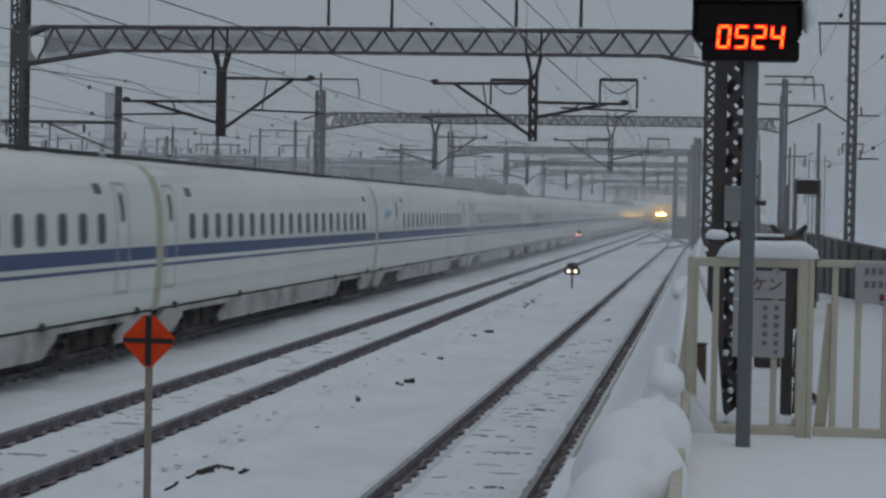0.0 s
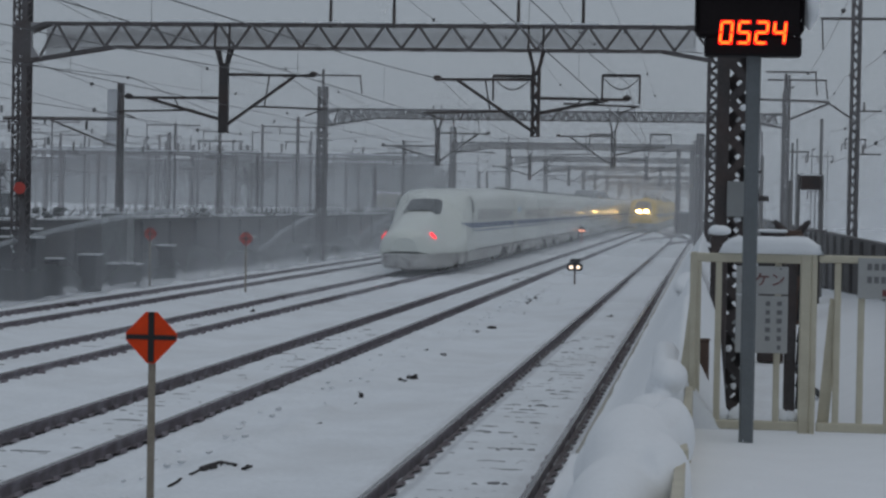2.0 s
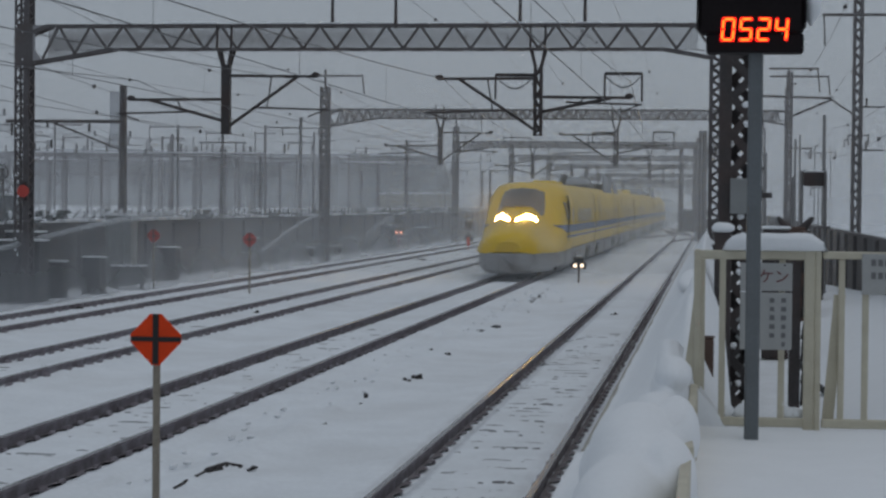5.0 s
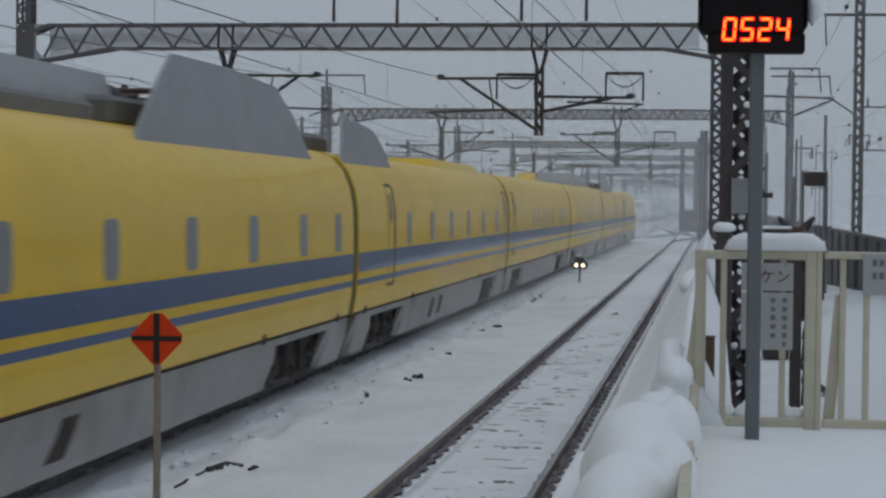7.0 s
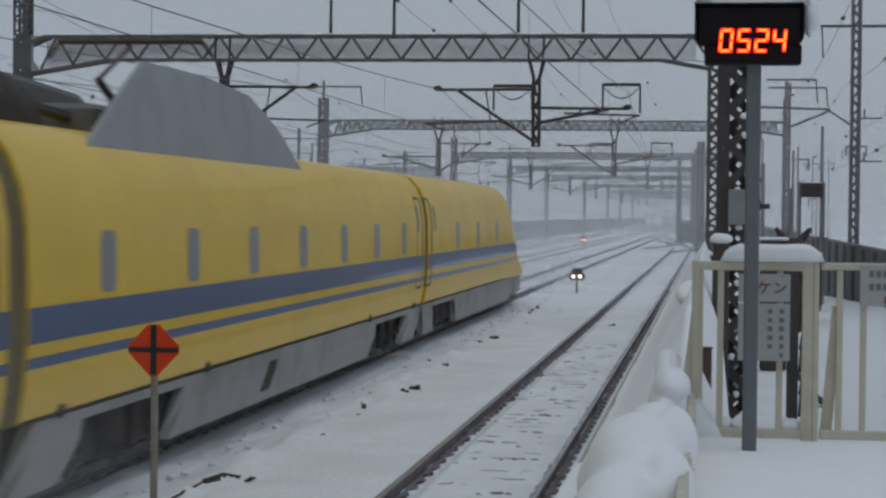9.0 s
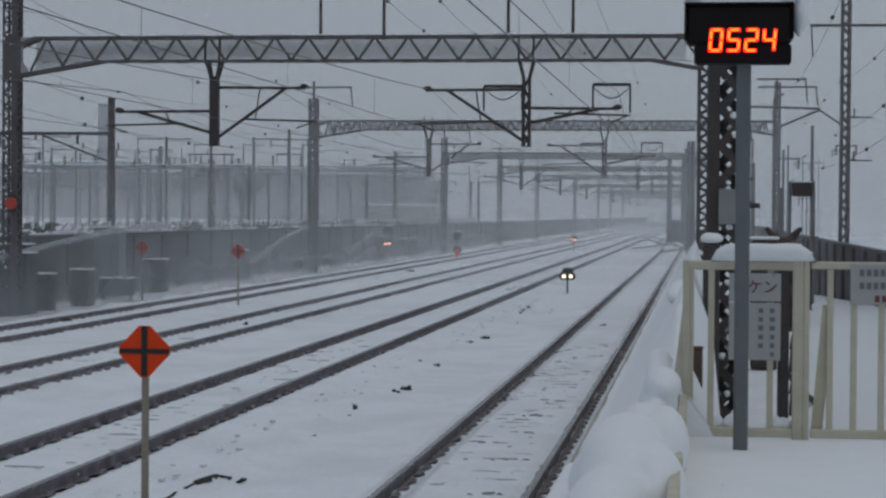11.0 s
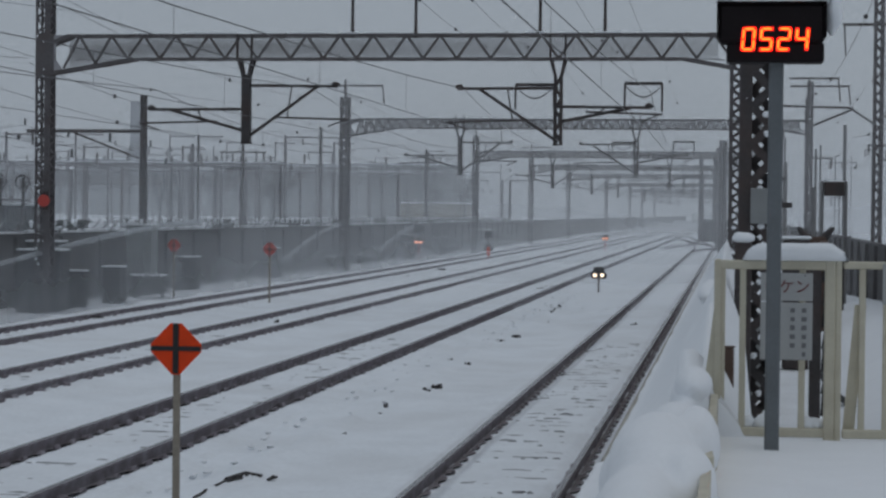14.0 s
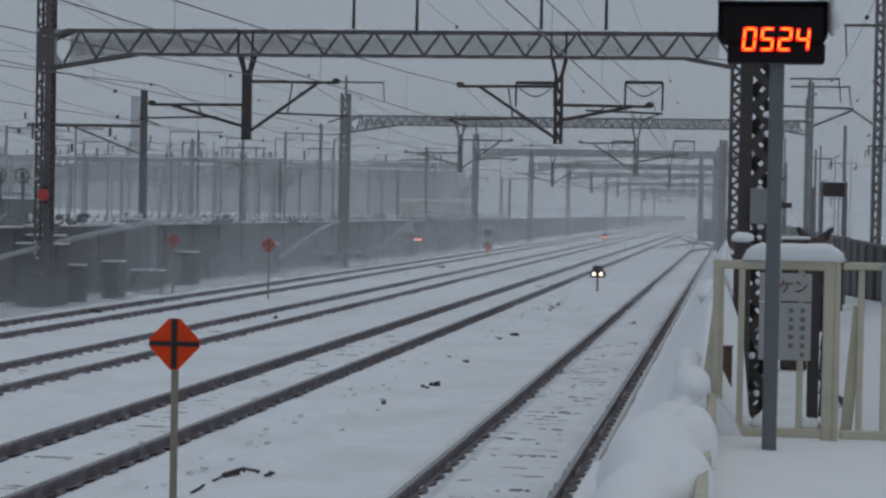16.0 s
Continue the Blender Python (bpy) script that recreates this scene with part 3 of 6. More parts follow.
def build_clock():
    post = empty("led_clock", 0.25, 12.96, PLAT)
    tagged(post, "platform LED clock on a grey steel post, snow on top", "clock")
    Shape().box(-0.045, -0.045, 0.02, 0.045, 0.045, 2.6, 0.012).make("post", POST_GREY, post)
    Shape().box(-0.09, -0.09, 0.0, 0.09, 0.09, 0.03, 0.01).make("base_plate", POST_GREY, post)
    Shape().box(-0.36, -0.14, 2.62, 0.29, 0.1, 2.862, 0.02).make("case", CASE, post)
    Shape().box(-0.31, -0.125, 2.5, 0.29, 0.085, 2.618, 0.01).make("lower_case", CASE, post)
    hood = Shape()
    hood.box(-0.37, -0.155, 2.864, 0.3, 0.11, 2.874)
    hood.box(-0.372, -0.15, 2.66, -0.362, 0.08, 2.863)
    hood.box(0.292, -0.15, 2.66, 0.302, 0.08, 2.863)
    hood.make("hood", CASE, post)
    Shape().bar((-0.37, -0.03, 2.82), (-0.32, -0.03, 2.82), 0.025).make("bolt", DARK_STEEL, post)
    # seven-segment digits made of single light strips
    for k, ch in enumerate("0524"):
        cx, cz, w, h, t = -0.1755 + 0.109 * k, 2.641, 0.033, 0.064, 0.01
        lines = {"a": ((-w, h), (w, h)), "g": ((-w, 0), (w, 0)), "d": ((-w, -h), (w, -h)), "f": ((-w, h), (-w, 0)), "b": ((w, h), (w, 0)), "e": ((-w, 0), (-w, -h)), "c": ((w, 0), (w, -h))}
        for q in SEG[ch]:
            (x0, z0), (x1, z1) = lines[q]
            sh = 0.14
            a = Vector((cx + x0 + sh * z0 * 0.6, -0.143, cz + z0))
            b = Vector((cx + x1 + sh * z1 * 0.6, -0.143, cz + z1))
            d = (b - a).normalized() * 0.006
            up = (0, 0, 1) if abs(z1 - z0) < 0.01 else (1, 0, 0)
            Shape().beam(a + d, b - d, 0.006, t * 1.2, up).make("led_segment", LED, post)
            # wider dim red strip behind, a halo built in around the digit
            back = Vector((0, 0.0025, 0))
            Shape().beam(a + back - d, b + back + d, 0.004, t * 2.3, up).make("led_halo", LED_HALO, post, "dim red strip imitating the halo around a digit")
    s = Shape()
    rows = []
    for i in range(17):
        u = i / 16
        e = min(1, 5 * min(u, 1 - u)) ** 0.5
        x = -0.38 + 0.72 * u
        h = 0.1 * e + 0.012 * noise.noise(Vector((x * 5, 3, 0)))
        rows.append([(x, -0.15 * e - 0.02, 0), (x, -0.17 * e, h * 0.6), (x, -0.09, h), (x, 0.06, h), (x, 0.14 * e, h * 0.6), (x, 0.13 * e + 0.01, 0)])
    s.loft(rows)
    ob = s.make("snow_cap", SNOW_SOFT, post, "cap of snow", smooth=True)
    ob.location = (0, 0, 2.875)
    hang = Shape().lump((0, 0, 0), (0.06, 0.1, 0.15), seed=4, amount=0.12, n=16, m=12).make("snow_overhang", SNOW_SOFT, post, "snow sliding off the case", smooth=True)
    hang.location = (0.345, 0.02, 2.83)


build_platform()
build_bank()
build_fence()
build_fence_signs()
build_clock()


# ---- lattice masts and gantries ----
def lattice_column(name, w, d, h, pitch, leg, material, parent, x, y, z0, label="", broad=0.0):
    """Four angle legs laced with flat diagonals; broad widens the legs of the right face into channels."""
    s = Shape()
    for i in (-1, 1):
        for j in (-1, 1):
            b = broad if i > 0 else 0.0
            s.box(i * w / 2 - leg / 2 - b, j * d / 2 - leg / 2, 0, i * w / 2 + leg / 2, j * d / 2 + leg / 2, h)
    k, z = 0, 0.05
    while z < h - pitch:
        a = 1 if k % 2 else -1
        for j in (-1, 1):
            s.beam((-a * w / 2, j * d / 2, z), (a * w / 2, j * d / 2, z + pitch), leg * 0.7, 0.012, (0, 1, 0))
            s.beam((j * w / 2, -a * d / 2, z), (j * w / 2, a * d / 2, z + pitch), leg * 0.7, 0.012, (1, 0, 0))
        z += pitch
        k += 1
    ob = s.make(name, material, parent, label)
    ob.location = (x, y, z0)
    return ob


def insulator(parent, a, b, r=0.06):
    a, b = Vector(a), Vector(b)
    s = Shape()
    n = max(3, int((b - a).length / 0.07))
    s.bar(a, b, r * 0.4, sides=6)
    for i in range(n):
        c = a.lerp(b, (i + 0.5) / n)
        d = (b - a).normalized() * 0.02
        s.bar(c - d, c + d, r, r * 0.6, sides=8)
    return s.make("insulator", PORCELAIN, parent)


def drop_mast(g, x, top, bottom, solid=False):
    """Hanging mast under the gantry beam with a flared head."""
    w = 0.16
    mast = Shape().box(x - 0.13, -0.16, bottom - 0.03, x + 0.13, 0.16, bottom).make("drop_mast", DARK_STEEL, g, "dark hanging mast")
    for i in (-1, 1):
        Shape().beam((x + i * 0.2, -0.26, top + 0.62), (x + i * 0.2, -0.26, top), 0.05, 0.07, (0, 1, 0)).make("hanger", DARK_STEEL, mast)
        for j in (-1, 1):
            Shape().beam((x + i * 0.2, j * 0.2, top), (x + i * w / 2, j * 0.1, top - 0.5), 0.07, 0.09, (0, 1, 0)).make("flared_leg", DARK_STEEL, mast)
    if solid:
        Shape().box(x - 0.12, -0.13, bottom, x + 0.12, 0.13, top - 0.45, 0.01).make("shaft", DARK_STEEL, mast)
        return
    for i in (-1, 1):
        for j in (-1, 1):
            Shape().box(x + i * w / 2 - 0.035, j * 0.12 - 0.035, bottom, x + i * w / 2 + 0.035, j * 0.12 + 0.035, top - 0.45).make("leg", DARK_STEEL, mast)
    z, k = bottom + 0.05, 0
    while z < top - 0.7:
        a = 1 if k % 2 else -1
        for j in (-1, 1):
            Shape().beam((x - a * w / 2, j * 0.12, z), (x + a * w / 2, j * 0.12, z + 0.3), 0.06, 0.01, (0, 1, 0)).make("lacing_bar", DARK_STEEL, mast)
        z, k = z + 0.3, k + 1


def arm_set(g, x, reach, z, h=1.42):
    """Hinged cantilever: top tube, raking strut, registration tube and steady arm. reach is signed."""
    sg = 1 if reach > 0 else -1
    Shape().bar((x, 0, z + h), (x + reach, 0, z + h - 0.02), 0.04).make("top_tube", DARK_STEEL, g)
    Shape().bar((x, 0, z), (x + reach * 0.78, 0, z + h - 0.03), 0.045).make("raking_strut", DARK_STEEL, g)
    low = z + h * 0.4 if h > 1 else z + 0.28
    Shape().bar((x + reach * 0.3, 0, low), (x + reach * 1.12, 0, low - 0.06), 0.028).make("registration_tube", DARK_STEEL, g)
    Shape().bar((x + reach * 0.5, 0, z + h - 0.03), (x + reach * 0.45, 0, low), 0.022).make("stay", DARK_STEEL, g)
    Shape().bar((x + reach * 1.1, 0, low - 0.05), (x + reach * 0.9, 0, low - 0.25), 0.02).make("steady_arm", DARK_STEEL, g)
    Shape().lump((x + reach * 0.98, 0, z + h + 0.03), (0.12, 0.07, 0.07), seed=x).make("clamp", DARK_STEEL, g)
    insulator(g, (x + sg * 0.25, 0, z + h), (x + sg * 0.75, 0, z + h), 0.055)
    insulator(g, Vector((x, 0, z)).lerp(Vector((x + reach * 0.78, 0, z + h)), 0.1), Vector((x, 0, z)).lerp(Vector((x + reach * 0.78, 0, z + h)), 0.28), 0.055)


def gantry(y, xl, xr, zt, zb, bay, detail=True, arms=(), masts=(), posts=()):
    g = empty("catenary_gantry", 0, y, 0)
    tagged(g, "grey steel lattice gantry spanning the railway tracks", "gantry", "catenary gantries")
    lattice_column("column", 0.36, 0.45, 9.8 if detail else 8.6, 0.2, 0.06 if detail else 0.09, COLUMN, g, xl, 0, GROUND, "tall laced steel column", 0.1)
    lattice_column("column", 0.26, 0.3, 9.2 if detail else 8.6, 0.16, 0.1, COLUMN, g, xr, 0, GROUND, "tall laced steel column")
    if detail:
        for k in range(40):
            z = 0.5 + 0.23 * k + random.uniform(-0.06, 0.06)
            if random.random() < 0.55:
                Shape().lump((xl + random.choice((-0.16, -0.1, 0.02)), -0.25, z), (0.03, 0.02, random.uniform(0.02, 0.06)), seed=k, n=6, m=4).make("frost_clump", SNOW_SOFT, g, "frozen snow on the column")
    fine = Shape()
    for j in (-0.24, 0.24):
        Shape().box(xl + 0.75, j - 0.03, zt - 0.07, xr - 0.75, j + 0.03, zt).make("top_chord", BRACE, g)
        Shape().box(xl + 2.6, j - 0.03, zb, xr - 1.4, j + 0.03, zb + 0.06).make("bottom_chord", BRACE, g)
        Shape().beam((xl + 0.1, j, zb - 0.38), (xl + 2.6, j, zb + 0.03), 0.06, 0.08).make("knee_chord", BRACE, g)
        Shape().beam((xr - 0.1, j, zb - 0.2), (xr - 1.4, j, zb + 0.03), 0.06, 0.08).make("knee_chord", BRACE, g)
        Shape().beam((xl + 0.1, j, zt - 0.3), (xl + 0.75, j, zt - 0.035), 0.06, 0.1).make("shoulder", BRACE, g)
        Shape().beam((xr - 0.1, j, zt - 0.06), (xr - 0.75, j, zt - 0.035), 0.06, 0.1).make("shoulder", BRACE, g)
        Shape().box(xl - 0.2, j - 0.02, zb - 0.5, xl + 0.32, j + 0.02, zt + 0.02).make("gusset", BRACE, g) if j < 0 else None
        if j < 0:
            web = [(xl + 0.14, zb - 0.42), (xl + 0.14, zt - 0.02), (xl + 0.72, zt - 0.02), (xl + 0.4, zt - 0.22), (xl + 0.34, zb + 0.05), (xl + 0.62, zb - 0.33)]
            Shape().loft([[(a, j - 0.012, b) for a, b in web], [(a, j + 0.012, b) for a, b in web]]).make("shoulder_plate", FROSTED, g)
        x, k = xl + 0.6, 0
        step = bay / 2 if j < 0 else (0.032 if detail else 0.08)
        while x < xr - 0.5:
            x2 = x + step
            lo = zb + 0.03 - 0.36 * max(0, (xl + 2.4 - x) / 2.4)
            lo2 = zb + 0.03 - 0.36 * max(0, (xl + 2.4 - x2) / 2.4)
            a, b = ((x, j, lo), (x2, j, zt - 0.04)) if k % 2 == 0 else ((x, j, zt - 0.04), (x2, j, lo2))
            if j < 0:
                Shape().beam(a, b, 0.068, 0.05, (0, 1, 0)).make("diagonal_brace", BRACE, g)
            else:
                fine.beam(a, b, 0.015 if detail else 0.055, 0.03, (0, 1, 0))
            x, k = x2, k + 1
    # flat lattice between the two faces, below and above
    mesh = fine
    x, k = xl + 0.8, 0
    while x < xr - 0.6:
        for z in (zb + 0.02, zt - 0.04):
            mesh.beam((x, -0.24 if k % 2 else 0.24, z), (x + 0.45, 0.24 if k % 2 else -0.24, z), 0.06, 0.02)
        x, k = x + 0.45, k + 1
    tagged(mesh.make("fine_lacing", FROSTED, g), kind="stuff")
    snow = Shape()
    x = xl + 2.6
    while x < xr - 1.2:
        w = random.uniform(0.5, 1.6)
        snow.box(x, -0.25, zt, min(x + w, xr - 1.2), -0.19, zt + random.uniform(0.015, 0.05), 0.01)
        x += w + (0.12 if random.random() < 0.5 else 0.4)
    ob = snow.make("snow_strips", SNOW_SOFT)
    ob.location = (0, y, 0)
    tagged(ob, "thin broken strips of snow on the gantry beam", "snow", kind="stuff")
    if not detail:
        for x in (xl, xr):
            arm = Shape().bar((x - 0.9, 0, 9.0), (x + 1.9, 0, 9.0), 0.05).make("high_crossarm", COLUMN, g)
            Shape().bar((x + 1.85, 0, 9.0), (x + 1.95, 0, 8.1), 0.04).make("hanger", COLUMN, g)
            Shape().bar((x, 0, 8.3), (x, 0, 9.3), 0.07).make("column_tip", COLUMN, g)
    for k, x in enumerate(masts):
        drop_mast(g, x, zb + 0.06, 4.65, k == 0)
    for a in arms:
        arm_set(g, *a)
    for x, h in posts:
        Shape().bar((x, 0, zt - 0.1), (x, 0, zt + h), 0.045).make("feeder_post", DARK_STEEL, g)
        insulator(g, (x, 0, zt + 0.02), (x, 0, zt + 0.42), 0.07)
    return g


GANTRIES = [55.0, 99.4, 151.0, 193.0, 237.0, 308.0, 378.0, 428.0, 496.0]


def portal(g, x0, x1, z0, z1):
    """Raised anchoring portal with a sagging jumper."""
    s = Shape()
    s.bar((x0, 0, z0), (x0, 0, z1), 0.03)
    s.bar((x1, 0, z0), (x1, 0, z1), 0.03)
    s.bar((x0, 0, z1), (x1, 0, z1), 0.045)
    s.make("portal_frame", DARK_STEEL, g)
    j = Shape()
    pts = [(x0 + (x1 - x0) * i / 8, 0, z1 - 0.05 - 0.32 * math.sin(math.pi * i / 8)) for i in range(9)]
    j.loft([[(x, 0.02 * math.cos(1.2566 * q), z + 0.02 * math.sin(1.2566 * q)) for q in range(5)] for x, _, z in pts])
    j.make("jumper", WIRE, g)


def build_gantries():
    arms = [(-13.36, 2.55, 4.78, 1.45), (-13.36, -2.75, 4.96, 0.62), (-4.74, -2.75, 4.72, 1.45), (-4.74, 2.5, 5.25, 0.42)]

    for i, y in enumerate(GANTRIES):
        xr = (0.02, 3.5, 3.5, -0.9, -1.9, -2.4, -2.6, -2.6, -2.6)[i]
        zt, zb = (7.63, 6.92) if i == 0 else (7.38, 6.88)
        g = gantry(y, -19.12, xr, zt, zb, 0.92 if i == 0 else 0.45, i == 0, arms, (-13.36, -4.74),
                   ((-10.4, 3.0), (-8.65, 3.0), (-5.25, 3.0), (-3.5, 3.0)) if i == 0 else ())
        if i < 3:
            portal(g, -5.9, -4.86, 5.6, 6.26)
            portal(g, -2.95, -1.95, 5.55, 6.3)


def build_column_disc():
    d = empty("marker_disc", -19.0, 54.6, 3.0)
    tagged(d, "faded red marker disc on the gantry column", "sign")
    Shape().bar((0, -0.06, 0), (0, -0.03, 0), 0.17, sides=16).make("disc", RED_OLD, d)
    Shape().box(-0.03, -0.028, -0.25, 0.03, 0.2, 0.25).make("bracket", DARK_STEEL, d)


def build_masts():
    m = empty("lattice_mast", 0.35, 28.0, 0)
    tagged(m, "dark rusty laced steel mast behind the fence", "mast")
    for x in (-0.205, 0.205):
        for j in (-0.17, 0.17):
            Shape().box(x - 0.08, j - 0.03, GROUND - 0.1, x + 0.08, j + 0.03, 8.4).make("leg", DARK_STEEL, m)
    z, k = 0.0, 0
    while z < 8.2:
        a = 1 if k % 2 else -1
        for j in (-0.17, 0.17):
            e = a if j < 0 else -a
            Shape().beam((-e * 0.12, j * (1.2 + 0.05 * (k % 2)), z), (e * 0.12, j * (1.2 + 0.05 * (k % 2)), z + 0.25), 0.115, 0.007, (0, 1, 0)).make("lacing_bar", DARK_STEEL, m)
        z, k = z + 0.25, k + 1
    for k in range(16):
        z = 0.4 + 0.25 * k
        if random.random() < 0.6:
            Shape().lump((random.uniform(-0.08, 0.08), -0.2, z), (0.05, 0.04, 0.045), seed=k).make("snow_clump", SNOW_SOFT, m, "snow caught in the lacing")
    for z in (1.2, 1.5, 2.9):
        Shape().box(0.25, -0.32, z, 0.42, -0.23, z + 0.07).make("step_bolt", DARK_STEEL, m)
    Shape().box(-0.135, -0.3, 2.68, 0.105, -0.235, 3.16, 0.01).make("number_plate", BOX_GREY, m, "plain grey plate")
    m2 = empty("cable_mast", 1.12, 28.0, 0)
    tagged(m2, "short dark cable mast wrapped in brackets", "mast")
    Shape().box(-0.09, -0.09, GROUND - 0.1, 0.06, 0.09, 2.35, 0.01).make("post", DARK_STEEL, m2)
    for i in range(7):
        z = 0.1 + 0.3 * i
        Shape().bar((0.08, -0.1, z), (0.1 + 0.03 * (i % 2), -0.1, z + 0.32), 0.02).make("cable", BLACK, m2)
    for i in range(3):
        Shape().lump((-0.02 + 0.05 * i, -0.05, 2.3 + 0.06 * i), (0.06, 0.06, 0.05), seed=i).make("clamp", BROWN, m2)


build_gantries()
build_masts()
build_column_disc()


# ---- overhead wires ----
def build_wires():
    spans = [-40.0] + GANTRIES + [560.0]
    for key, c in TRACKS.items():
        line = empty("overhead_line", c, 0, 0)
        tagged(line, "dark overhead contact line with messenger wire", "overhead wire", "overhead lines")
        z = {"near": 5.0, "second": 5.05, "third": 5.05, "far": 5.0}[key]
        for i, (y0, y1) in enumerate(zip(spans, spans[1:])):
            zig = 0.2 if i % 2 else -0.2
            Shape().bar((zig, y0, z), (-zig, y1, z), 0.009, sides=4).make("contact_wire", WIRE, line)
            mess = Shape()
            n = 10
            pts = []
            for k in range(n + 1):
                u = k / n
                pts.append((zig + (-2 * zig) * u, y0 + (y1 - y0) * u, z + 1.1 - 0.75 * 4 * u * (1 - u)))
            mess.loft([[(x + 0.01 * i, y, q + 0.01 * j) for i, j in ((-1, 0), (0, -1), (1, 0), (0, 1))] for x, y, q in pts])
            for k in range(1, n):
                Shape().bar((pts[k][0], pts[k][1], z), pts[k], 0.004, sides=4).make("dropper", WIRE, line)
            mess.make("messenger_wire", WIRE, line)
    # feeders high above the tracks and along the left columns
    runs = [(-19.9, 9.6, 8.9, 0.9), (-18.4, 8.3, 8.4, 0.8), (-19.6, 7.0, 6.6, 0.8), (-20.4, 6.2, 6.0, 0.6), (-10.4, 10.6, 10.4, 0.9), (-8.65, 10.6, 10.4, 0.9), (-5.25, 10.6, 10.4, 0.9), (-3.5, 10.6, 10.4, 0.9), (-21.5, 5.2, 5.0, 0.5), (-22.5, 8.4, 7.4, 0.6), (3.6, 8.7, 8.4, 0.6), (6.2, 9.3, 9.0, 0.6), (5.0, 5.1, 5.0, 0.3), (5.6, 6.7, 6.3, 0.4)]
    for x, z0, z1, sag in runs:
        s = Shape()
        for y0, y1 in zip([5.0] + GANTRIES, GANTRIES + [560.0]):
            pts = [(0, y0 + (y1 - y0) * k / 8, z0 + (z1 - z0) * min(1, y0 / 150) - sag * 4 * (k / 8) * (1 - k / 8)) for k in range(9)]
            for a, b in zip(pts, pts[1:]):
                s.bar(a, b, 0.009, sides=4)
        for y in (28, 40, 47, 62, 76, 90, 112, 130):
            y += 5 * math.sin(x * 7 + y)
            lo = max([5.0] + [q for q in GANTRIES if q <= y])
            hi = min(q for q in GANTRIES + [560.0] if q > y)
            u = (y - lo) / (hi - lo)
            s.lump((0, y, z0 + (z1 - z0) * min(1, lo / 150) - sag * 4 * u * (1 - u)), (0.07, 0.07, 0.07), n=6, m=4)
        ob = s.make("feeder_wire", WIRE)
        ob.location = (x, 0, 0)
        tagged(ob, "thin dark feeder wire strung between gantries", "wire", "feeder wires")


build_wires()


# ---- trackside signs and signals ----
def diamond_sign(x, y, top, material, pole_material):
    s = empty("diamond_sign", x, y, GROUND)
    tagged(s, "orange diamond marker with a black cross on a pole" if material is ORANGE else "faded red diamond marker on a thin pole", "sign", "diamond markers")
    h = top - GROUND
    Shape().box(-0.03, -0.012, 0, 0.03, 0.03, h - 0.38, 0.008).make("pole", pole_material, s)
    r = 0.225
    p = Shape()
    ring = [(-r, -0.025), (-r, 0.04), (-0.05, r - 0.005), (0.05, r - 0.005), (r, 0.04), (r, -0.025), (0.035, -r), (-0.035, -r)]
    p.loft([[(a, -0.03, h - r + b) for a, b in ring], [(a, -0.018, h - r + b) for a, b in ring]])
    p.make("plate", material, s)
    Shape().box(-0.026, -0.038, h - 2 * r + 0.01, 0.026, -0.031, h - 0.005).make("cross_bar", BLACK, s)
    Shape().box(-r + 0.004, -0.0365, h - r - 0.02, r - 0.004, -0.0305, h - r + 0.022).make("cross_bar", BLACK, s)


def dwarf_signal(x, y, h, lamps, amber=False, head=0.0):
    s = empty("dwarf_signal", x, y, GROUND)
    tagged(s, "small black trackside signal with two lit lamps on a short post", "signal", "trackside signals")
    Shape().bar((0, 0, 0), (0, 0, h - 0.1), 0.035, sides=8).make("post", RED_OLD if amber else BROWN, s)
    Shape().box(-0.2, -0.1, h - 0.02, 0.2, 0.1, h + 0.3, 0.07).make("housing", BLACK, s)
    Shape().box(-0.3, -0.09, h - 0.16, 0.3, 0.08, h + 0.12, 0.07).make("lamp_box", BLACK, s)
    for k, dx in enumerate((-0.13, 0.13)):
        if k < lamps:
            c = Shape()
            ring = lambda yy, r: [(dx + r * math.cos(6.2832 * i / 14), yy, h - 0.02 + r * math.sin(6.2832 * i / 14)) for i in range(14)]
            c.loft([ring(-0.105, 0.07 if amber else 0.062), ring(-0.088, 0.078 if amber else 0.07)])
            c.make("lamp", SIGNAL_AMBER if amber else SIGNAL_WHITE, s, "lit signal lamp")
            hood = Shape()
            for i in range(8):
                a0, a1 = math.pi * i / 8, math.pi * (i + 1) / 8
                hood.beam((dx + 0.115 * math.cos(a0), -0.17, h - 0.02 + 0.115 * math.sin(a0)), (dx + 0.115 * math.cos(a1), -0.17, h - 0.02 + 0.115 * math.sin(a1)), 0.16, 0.008)
            hood.make("visor", BLACK, s)
    if not lamps:
        Shape().box(-0.1, -0.125, h - 0.42, 0.1, -0.102, h + 0.1, 0.01).make("reflector", ORANGE, s, "dull orange reflector strip")
    if head:
        Shape().bar((0, 0.03, h + 0.3), (0, 0.03, head), 0.03, sides=8).make("upper_post", DARK_STEEL, s)
        Shape().box(-0.24, -0.08, head - 0.25, 0.24, 0.14, head + 0.25, 0.06).make("upper_head", BLACK, s, "unlit black signal head")
        Shape().box(-0.22, -0.1, head + 0.252, 0.22, 0.16, head + 0.3, 0.02).make("head_snow", SNOW_SOFT, s, "snow on the head")
    Shape().box(-0.1, -0.09, h + 0.321, 0.1, 0.09, h + 0.35, 0.012).make("snow_on_top", SNOW_SOFT, s, "thin snow on the housing")


